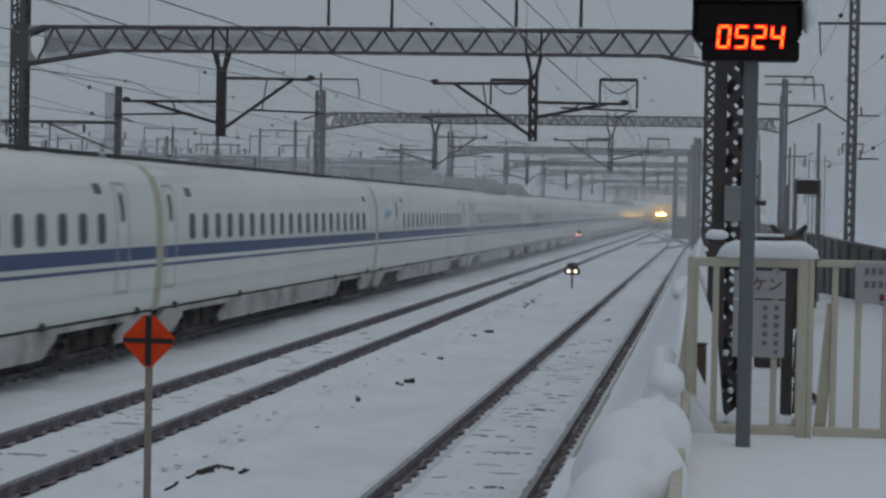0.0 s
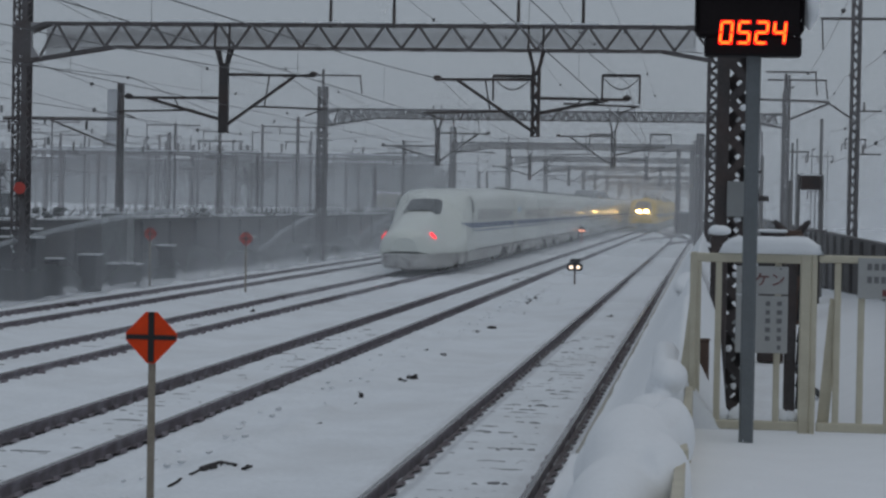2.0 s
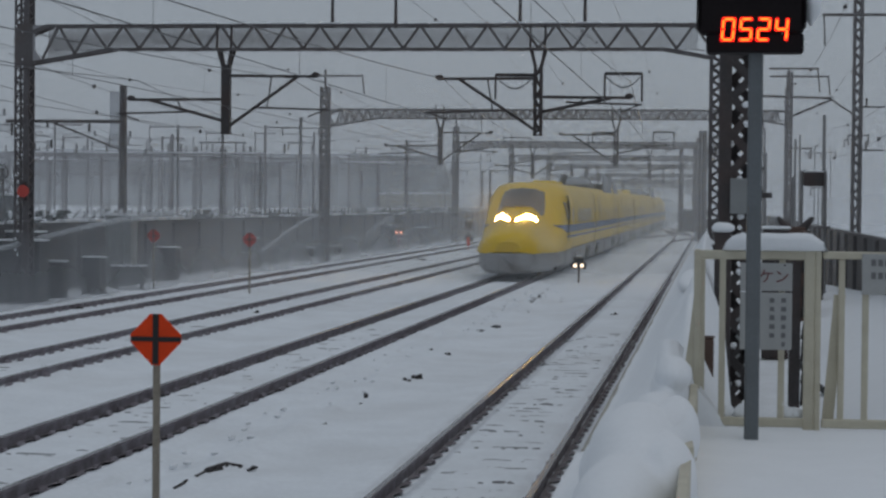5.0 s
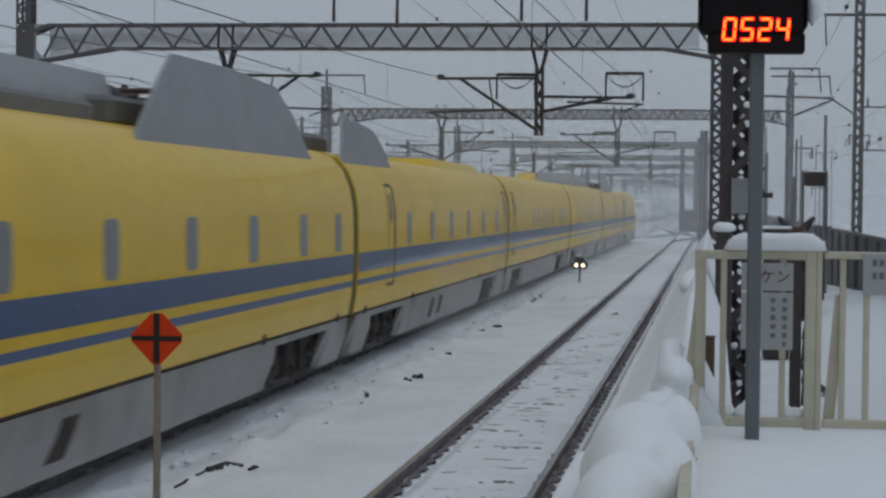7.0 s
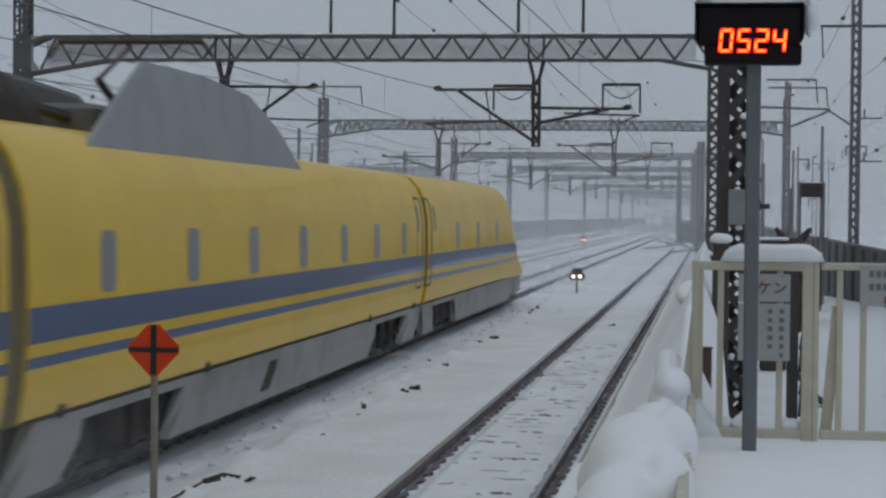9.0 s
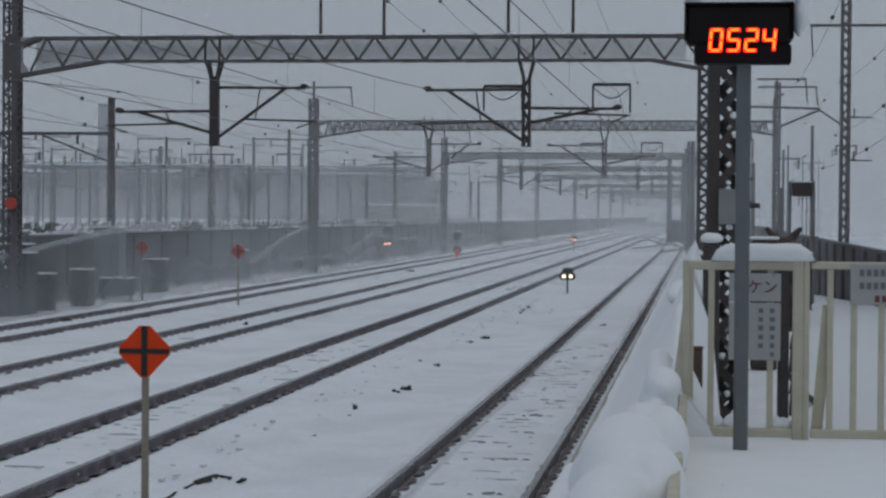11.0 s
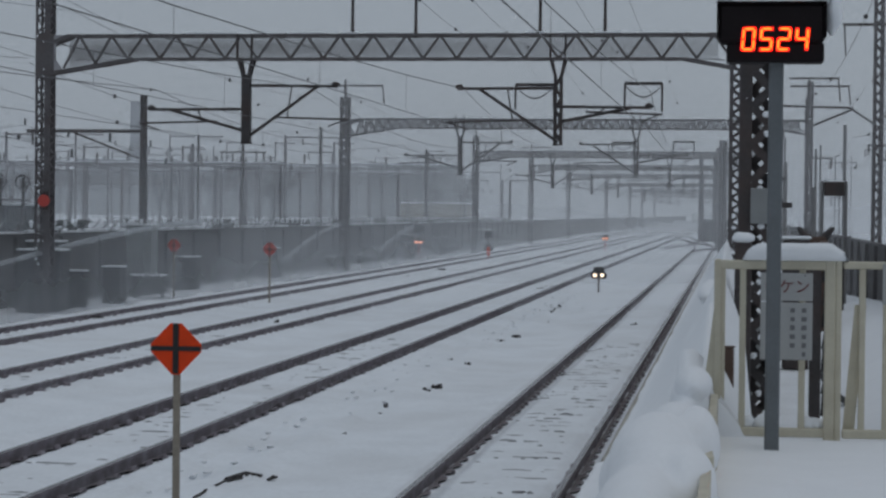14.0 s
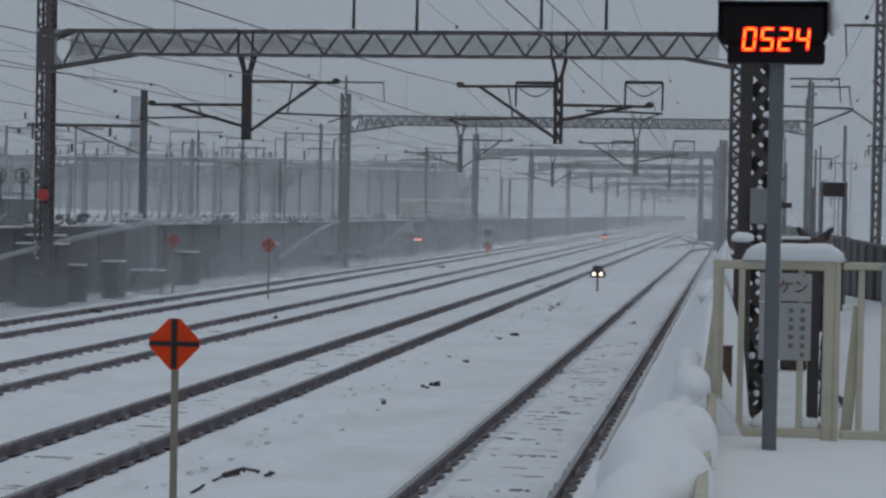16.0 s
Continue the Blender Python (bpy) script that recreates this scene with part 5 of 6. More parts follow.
    for x, y, top in ((2.2, 58, 3.6), (2.9, 75, 5.2), (3.6, 88, 5.8), (6.5, 95, 6.6), (8.5, 130, 7.5), (7.2, 150, 7.2), (10, 180, 8), (6.0, 120, 4.4)):
        catenary_pole(x, y, top, 0.11, cross=((top - 0.4, -0.5, 0.5),) if y > 80 else ())
    for x0, x1, y, h in ((-3.4, -0.45, 222, 2.4), (-0.4, 1.0, 140, 2.0)):
        hut = empty("relay_hut", (x0 + x1) / 2, y, GROUND)
        tagged(hut, "dark trackside relay hut with a snowy roof", "hut", "relay huts")
        w = (x1 - x0) / 2
        Shape().box(-w, 0, 0, w, 6, h, 0.03).make("wall", WALL_DARK, hut)
        Shape().box(-w - 0.1, -0.1, h + 0.004, w + 0.1, 6.1, h + 0.12, 0.03).make("roof", SNOW_SOFT, hut)
        Shape().box(-0.4, -0.03, 0.05, 0.4, -0.004, h - 0.4).make("door", DARK_STEEL, hut)
    for x, y, top in ((-3.5, 219, 9.0), (-2.0, 218, 9.2)):
        catenary_pole(x, y, top, 0.6, 1.2, top - 1.2, COLUMN)
    for x, y, top in ((-0.6, 128, 7.4), (-1.0, 150, 8.2), (-1.4, 172, 8.4), (-1.2, 205, 8.6), (-1.9, 215, 9.0)):
        catenary_pole(x, y, top, 0.34, 1.2, top - 1.2, COLUMN)
    c = Shape()
    pts = [(1.35, 32.5, 0.35), (1.55, 31.5, 0.1), (1.8, 30.3, -0.02), (2.05, 29.2, -0.1)]
    for a, b in zip(pts, pts[1:]):
        c.bar(a, b, 0.05)
    tagged(c.make("cable_duct", BLACK), "black cable duct running down through the snow", "cable")


build_walls()
build_reflected_wall()
build_west_side()
build_east_side()


# ---- trains ----
CAR = 25.0


def section(kind):
    """Half section from the sill to the roof crown: (half width, height)."""
    if kind == "white":
        return [(1.585, 0.79), (1.655, 1.25), (1.68, 1.7), (1.68, 2.1), (1.66, 2.6), (1.6, 2.95), (1.48, 3.25), (1.25, 3.46), (0.9, 3.55), (0.4, 3.595), (0.0, 3.6)]
    return [(1.6, 0.92), (1.66, 1.25), (1.69, 1.7), (1.69, 2.2), (1.68, 2.65), (1.62, 3.0), (1.5, 3.3), (1.3, 3.52), (1.0, 3.62), (0.5, 3.67), (0.0, 3.68)]


def width_at(kind, z):
    p = section(kind)
    for (w0, z0), (w1, z1) in zip(p, p[1:]):
        if z0 <= z <= z1:
            return w0 + (w1 - w0) * (z - z0) / (z1 - z0)
    return p[0][0]


def full_ring(kind, y, off=0.0):
    p = section(kind)
    right = [(w + off, y, z) for w, z in p]
    left = [(-w - off, y, z) for w, z in p[:-1]][::-1]
    return right + left


def strip(kind, y0, y1, z0, z1, off, sides=(-1, 1)):
    """A skin of paint or film that follows the body side."""
    s = Shape()
    n = 4 if z1 - z0 < 0.6 else 18
    zs = [z0 + (z1 - z0) * i / n for i in range(n + 1)]
    for sd in sides:
        rows = []
        for y in (y0, y1):
            outer = [(sd * (width_at(kind, z) + off), y, z) for z in zs]
            inner = [(sd * (width_at(kind, z) - 0.02), y, z) for z in zs[::-1]]
            rows.append(outer + inner)
        s.loft(rows)
    return s


def both_sides(name, material, parent, kind, y0, y1, z0, z1, off):
    """The same skin on either side of the body, as two parts."""
    return [strip(kind, y0, y1, z0, z1, off, (sd,)).make(name, material, parent) for sd in (-1, 1)]


def pane(kind, w, z0, z1, off=0.006, round_=0.09):
    """One window pane for the right side, centred at y = 0, following the curved side."""
    s = Shape()
    n = 8
    outer, inner = [], []
    for i in range(n + 1):
        z = z0 + (z1 - z0) * i / n
        e = min(z - z0, z1 - z)
        half = w / 2 - (round_ - (round_ ** 2 - (round_ - e) ** 2) ** 0.5 if e < round_ else 0)
        outer.append([(width_at(kind, z) + off, -half, z), (width_at(kind, z) + off, half, z)])
        inner.append([(width_at(kind, z) - 0.03, half, z), (width_at(kind, z) - 0.03, -half, z)])
    return s.loft([a + b for a, b in zip(outer, inner)])


def skirts(y0, y1, bogies, material, car, low=0.24, top=0.9, rake=0.3):
    """Grey under-body fairing in panels; the cut-outs at the bogies have raked edges."""
    edges = [y0] + [e for c in sorted(bogies) for e in c] + [y1]
    made = []
    for sd in (-1, 1):
        for a, b in zip(edges[::2], edges[1::2]):
            made.append(Shape().loft([[(sd * 1.58, y + rake, top), (sd * 1.575, y + rake * 0.6, (top + low) / 2 + 0.05), (sd * 1.52, y - rake, low), (sd * 1.4, y - rake, low), (sd * 1.45, y + rake, top)] for y in (a, b)]).make("skirt", material, car))
        for c0, c1 in bogies:
            made.append(Shape().loft([[(sd * 1.58, y, top), (sd * 1.575, y, top - 0.1), (sd * 1.45, y, top - 0.1), (sd * 1.45, y, top)] for y in (c0 + rake + 0.004, c1 + rake - 0.004)]).make("bogie_valance", material, car))
    return made


def bogie_mesh():
    s = Shape()
    for sd in (-1, 1):
        s.box(sd * 1.15 - 0.08, -1.75, 0.35, sd * 1.15 + 0.08, 1.75, 0.62, 0.03)
        for y in (-1.25, 1.25):
            s.box(sd * 1.2 - 0.1, y - 0.2, 0.28, sd * 1.2 + 0.1, y + 0.2, 0.66, 0.04)
            s.bar((sd * 0.69, y, 0.43), (sd * 0.83, y, 0.43), 0.43, sides=20)
        s.bar((sd * 1.25, -0.9, 0.55), (sd * 1.25, 0.9, 0.75), 0.06)
        for y in (-0.55, 0.55):
            s.bar((sd * 1.36, y, 0.3), (sd * 1.36, y, 0.78), 0.11, sides=10)
        s.box(sd * 1.38 - 0.05, -1.3, 0.17, sd * 1.38 + 0.05, 1.3, 0.27, 0.02)
    s.box(-1.1, -0.4, 0.3, 1.1, 0.4, 0.8)
    for k in range(26):
        sd = 1 if k % 2 else -1
        s.lump((sd * random.uniform(1.2, 1.42), random.uniform(-1.7, 1.7), random.uniform(0.3, 0.7)), (0.1, random.uniform(0.1, 0.3), random.uniform(0.06, 0.16)), seed=k, amount=0.4, n=8, m=5)
    return s


def nose_ring(kind, u, L, tip_w, tip_top, crown):
    """Section of the streamlined nose, u from the tip (0) to the full body (1)."""
    p = section(kind)
    base = p[0][1]
    if kind == "white":
        p = [(w, z - 0.18 * max(0.0, (z - 2.6) / 1.0)) for w, z in p]
    out = []
    sm = lambda a, b, x: max(0.0, min(1.0, (x - a) / (b - a))) ** 2 * (3 - 2 * max(0.0, min(1.0, (x - a) / (b - a))))
    wide = tip_w + (1 - tip_w) * (1 - (1 - min(1, u / 0.75)) ** 2.4)
    shoulder = tip_top + (3.2 - tip_top) * sm(0.3, 1.0, u)
    top = crown(u)
    n = len(p)
    for i, (w, z) in enumerate(p):
        k = i / (n - 1)
        # nose form: a low wide beak that carries a narrower cab hump
        a = k * math.pi / 2
        bw = 1.68 * wide * math.cos(a) ** 0.62
        bz = base + (shoulder - base) * math.sin(a) ** 0.9
        hump = (top - shoulder) * math.exp(-(bw / 0.95) ** 4) if top > shoulder else 0
        nx, nz = bw, bz + hump
        b = sm(0.45, 0.95, u)
        out.append((nx + (w - nx) * b, nz + (z - nz) * b))
    return out


def nose(kind, L=10.7):
    tip_top = 1.62 if kind == "white" else 1.55
    def crown(u):
        x = u
        pts = [(0, tip_top), (0.12, 1.93), (0.3, 2.32), (0.42, 2.65), (0.55, 2.92), (0.68, 3.06), (0.85, 3.24), (1.0, 3.4)] if kind == "white" else [(0, tip_top), (0.1, 1.9), (0.25, 2.3), (0.4, 2.8), (0.55, 3.3), (0.7, 3.55), (1.0, 3.65)]
        for (a, za), (b, zb) in zip(pts, pts[1:]):
            if a <= x <= b:
                return za + (zb - za) * (x - a) / (b - a)
        return pts[-1][1]
    rows, us = [], [0.0, 0.008, 0.03, 0.07] + [0.12 + 0.04 * i for i in range(23)]
    for u in us:
        half = nose_ring(kind, u, L, 0.62, tip_top, crown)
        if u == 0.0:
            half = [(w * 0.5, 0.92 + (z - 0.92) * 0.62 + 0.06) for w, z in half]
        elif u == 0.008:
            half = [(w * 0.84, 0.92 + (z - 0.92) * 0.88) for w, z in half]
        # the beak's front edge is bowed in plan
        bow = lambda w: 0.9 * (w / 1.3) ** 2 * max(0.0, 1 - u / 0.35)
        ring = [(w, u * L + bow(w), z) for w, z in half] + [(-w, u * L + bow(w), z) for w, z in half[:-1]][::-1]
        rows.append(ring)
    return rows


def surface_z(rows, x, y):
    """Height of the nose's top at a plan point."""
    best = None
    for r0, r1 in zip(rows, rows[1:]):
        y0, y1 = r0[10][1], r1[10][1]
        if y0 <= y <= y1:
            t = (y - y0) / (y1 - y0 + 1e-9)
            ring = [Vector(a).lerp(Vector(b), t) for a, b in zip(r0, r1)]
            for a, b in zip(ring, ring[1:]):
                lo, hi = sorted((a.x, b.x))
                if lo <= x <= hi and hi > lo:
                    z = a.z + (b.z - a.z) * (x - a.x) / (b.x - a.x)
                    best = z if best is None else max(best, z)
    return best if best is not None else 1.5


def surface_x(rows, y, z):
    """Half width of the nose at a height."""
    for r0, r1 in zip(rows, rows[1:]):
        if r0[10][1] <= y <= r1[10][1]:
            t = (y - r0[10][1]) / (r1[10][1] - r0[10][1] + 1e-9)
            ring = [Vector(a).lerp(Vector(b), t) for a, b in zip(r0[:11], r1[:11])]
            for a, b in zip(ring, ring[1:]):
                if min(a.z, b.z) <= z <= max(a.z, b.z) and abs(b.z - a.z) > 1e-6:
                    return a.x + (b.x - a.x) * (z - a.z) / (b.z - a.z)
    return 1.6


def lens(rows, y0, cx, cy, rx, ry, lift, rake=0.0):
    """A rounded pane laid on the nose, a little proud of it."""
    n, rings, v = 24, 4, []
    for off in (lift, lift - 0.05):
        v.append((cx, y0 + cy, surface_z(rows, cx, cy) + off))
        for k in range(1, rings + 1):
            for i in range(n):
                x, y = cx + rx * k / rings * math.cos(6.2832 * i / n), cy + ry * k / rings * math.sin(6.2832 * i / n)
                y += rake * (abs(x) - abs(cx))
                v.append((x, y0 + y, surface_z(rows, x, y) + off))
    half, f = 1 + n * rings, []
    for base, way in ((0, 1), (half, -1)):
        for i in range(n):
            j = (i + 1) % n
            f.append((base, base + 1 + i, base + 1 + j)[::way])
            for k in range(rings - 1):
                a = base + 1 + k * n
                f.append((a + i, a + n + i, a + n + j, a + j)[::way])
    rim = 1 + (rings - 1) * n
    f += [(rim + i, half + rim + i, half + rim + (i + 1) % n, rim + (i + 1) % n) for i in range(n)]
    return Shape().add(v, f)


YELLOW_WINDOWS = {0: [5.0, 8.2, 11.3, 14.4, 17.5, 20.7, 23.4], 1: [5.9, 9.1, 12.25, 15.4, 18.6, 21.8], 2: [8.0, 9.9, 11.9, 14.0, 16.1, 19.7, 21.8], 3: [6.1, 9.3, 12.5, 15.7, 18.9, 22.0], 4: [2.6, 5.9, 9.0, 12.2, 15.5, 18.7, 21.9]}


YELLOW_VENTS = {0: (10.2,), 1: (9.9, 11.2), 3: (10.9, 14.1), 4: (10.5,)}


def skirt_vent(y, car):
    """Raked dark vent in both skirts."""
    s = Shape()
    for sd in (-1, 1):
        s.loft([[(sd * 1.588, y + q + 0.22, 0.76), (sd * 1.586, y + q + 0.08, 0.63), (sd * 1.56, y + q - 0.2, 0.38), (sd * 1.5, y + q - 0.2, 0.38), (sd * 1.5, y + q + 0.22, 0.76)] for q in (-0.25, 0.25)])
    s.make("skirt_vent", UNDER, car)


YELLOW_DOORS = {0: ((3.3, 2.85),), 1: ((4.1, 3.7), (24.4, 23.8)), 2: ((2.05, 1.55),), 3: ((24.4, 23.85),), 4: ((24.4, 23.8),)}
WHITE_DOORS = (((4.1, 4.1), (22.6, 22.6)), ((0.8, 0.8),))


def hump(y0, y1, w, z, material, car, lead=1.5, tail=1.5, name="roof_fairing"):
    """Rounded fairing on the roof."""
    s = Shape()
    rows = []
    for y, k in ((y0, 0.02), (y0 + lead * 0.4, 0.6), (y0 + lead, 1.0), (y1 - tail, 1.0), (y1 - tail * 0.4, 0.6), (y1, 0.02)):
        top = 3.4 + (z - 3.4) * k
        rows.append([(-w, y, 3.3), (-w * 0.97, y, 3.3 + (top - 3.3) * 0.6), (-w * 0.75, y, top), (w * 0.75, y, top), (w * 0.97, y, 3.3 + (top - 3.3) * 0.6), (w, y, 3.3)])
    return s.loft(rows).make(name, material, car, smooth=True)


def side_plates(y0, y1, t0, t1, z, material, car, w=1.42):
    """Pair of tapered sound screens beside the pantograph; darker inner plates paint in the shade between them."""
    pts = [(y0, 3.2), (y0 + (t0 - y0) * 0.7, 3.2 + (z - 3.2) * 0.72), (t0, z), ((t0 + t1) / 2, z + 0.02), (t1, z - 0.08), (t1 + (y1 - t1) * 0.5, 3.2 + (z - 3.2) * 0.6), (y1, 3.2)]
    lean = lambda q: 0.16 * (q - 3.2)
    for sd in (-1, 1):
        Shape().loft([[(sd * (w - lean(q)), y, q) for y, q in pts], [(sd * (w - lean(q) - 0.06), y, q) for y, q in pts]]).make("sound_screen", material, car, "grey pantograph sound screen")
        ins = [(y0 + 0.4 + (y - y0) * (y1 - y0 - 0.8) / (y1 - y0), 3.2 + (q - 3.2) * 0.95) for y, q in pts]
        Shape().loft([[(sd * (w - lean(q) - 0.064), y, q) for y, q in ins], [(sd * (w - lean(q) - 0.1), y, q) for y, q in ins]]).make("screen_inner_shade", UNDER_GREY, car)


def pantograph(y, car, z=5.03):
    s = Shape()
    s.box(-0.5, y - 0.6, 3.6, 0.5, y + 0.6, 3.85, 0.03)
    s.make("pantograph_base", RUBBER, car)
    knee = min(4.4, z - 0.2)
    Shape().bar((0, y + 0.5, 3.9), (0, y - 0.9, knee), 0.05).make("lower_arm", RUBBER, car)
    Shape().bar((0, y - 0.9, knee), (0, y + 0.5, z - 0.1), 0.035).make("upper_arm", BROWN, car)
    Shape().bar((-0.95, y + 0.5, z - 0.04), (0.95, y + 0.5, z - 0.04), 0.04).make("contact_bow", BROWN, car)
    for sd in (-1, 1):
        Shape().bar((sd * 0.95, y + 0.5, z - 0.04), (sd * 1.1, y + 0.5, z - 0.25), 0.03).make("bow_horn", BROWN, car)


def roof_gear(kind, k, car):
    """Covers, screens and domes, car by car."""
    if kind == "white":
        if k in (3, 10):
            hump(9.5, 21.5, 1.2, 4.25, ROOF_GREY, car, 3.0, 3.0)
        if k in (4, 11):
            hump(1.0, 10.0, 1.2, 4.2, ROOF_GREY, car, 2.5, 3.0)
        return
    if k == 0:
        side_plates(12.7, 23.0, 15.3, 20.9, 4.5, ROOF_GREY, car)
        pantograph(17.5, car, 4.25)
        Shape().box(-0.9, 13.9, 3.6, 0.9, 20.5, 3.95, 0.06).make("roof_equipment", UNDER_GREY, car)
        hump(8.4, 15.4, 0.62, 4.24, ROOF_GREY, car, 2.2, 0.4)
        Shape().lump((0, 15.6, 3.86), (0.6, 0.9, 0.36), seed=1, amount=0.03, n=16, m=10).make("insulator_cover", RUBBER, car, smooth=True)
        # dark box that paints in the shaded lower side of the fairing
        Shape().box(-0.8, 8.8, 3.4, 0.8, 13.6, 3.85, 0.05).make("fairing_side_shade", UNDER_GREY, car)
    if k == 4:
        side_plates(2.3, 14.0, 5.5, 10.6, 4.46, ROOF_GREY, car)
        pantograph(8.6, car)
        Shape().box(-0.9, 4.6, 3.6, 0.9, 12.0, 3.95, 0.06).make("roof_equipment", UNDER_GREY, car)
        Shape().lump((0, 2.3, 3.7), (0.8, 2.2, 0.62), seed=6, amount=0.03, n=18, m=12).make("insulator_cover", UNDER, car, smooth=True)
        Shape().bar((0.6, 2.4, 3.9), (0.6, 4.6, 3.8), 0.07).make("roof_lead", RUBBER, car)
    if k == 1:
        side_plates(0.15, 5.8, 1.1, 4.05, 4.16, ROOF_GREY, car)
        Shape().box(-0.7, 0.3, 3.5, 0.7, 2.6, 3.95, 0.08).make("insulator_box", UNDER_GREY, car)
        hump(14.6, 24.9, 0.9, 3.84, YELLOW, car, 0.6, 0.5, "roof_box")
    if k == 2:
        hump(21.6, 24.5, 0.4, 4.0, YELLOW, car, 1.6, 0.2, "observation_dome")
        Shape().lump((0.1, 24.5, 3.82), (0.27, 0.25, 0.2), seed=2, amount=0.02, n=14, m=9).make("dome_window", BROWN, car, smooth=True)
    if k == 3:
        hump(10.2, 18.6, 1.0, 4.22, ROOF_GREY, car, 2.6, 2.2)
        hump(16.0, 24.0, 0.98, 4.15, ROOF_GREY, car, 2.0, 0.8)
        Shape().lump((0, 24.3, 3.7), (0.85, 1.5, 0.5), seed=4, amount=0.03, n=18, m=12).make("insulator_cover", UNDER, car, smooth=True)


def snow_spray(train, y0, y1, material):
    """Powder whirled up close to the running gear."""
    s = Shape()
    n = int((y1 - y0) / 2)
    v = [(1.62 + 0.05 * math.sin(k * 0.9), y0 + (y1 - y0) * k / n, -0.12 + 0.28 * r) for r in range(4) for k in range(n + 1)]
    f = [(r * (n + 1) + k, r * (n + 1) + k + 1, (r + 1) * (n + 1) + k + 1, (r + 1) * (n + 1) + k) for r in range(3) for k in range(n)]
    s.add(v, f).make("snow_spray", material, train, "low spray of powder snow", smooth=True)


def snow_wake(train, y0, material, sgn):
    """Translucent sheets for powder that trails behind the last car or hangs across the cars."""
    for i in range(2):
        s = Shape()
        n = 10
        w = 3.0 + 0.8 * i
        v = [(-w + 2 * w * k / n, 0.6 * math.sin(k * 1.4 + i), -0.1 + z) for z in (0, 1.5, 3.0, 4.5) for k in range(n + 1)]
        f = [(r * (n + 1) + k, r * (n + 1) + k + 1, (r + 1) * (n + 1) + k + 1, (r + 1) * (n + 1) + k) for r in range(3) for k in range(n)]
        ob = s.add(v, f).make("snow_wake", material, train, "cloud of whirled-up powder snow", smooth=True)
        ob.location = (0, y0 + sgn * (7.0 + 12.0 * i), 0)


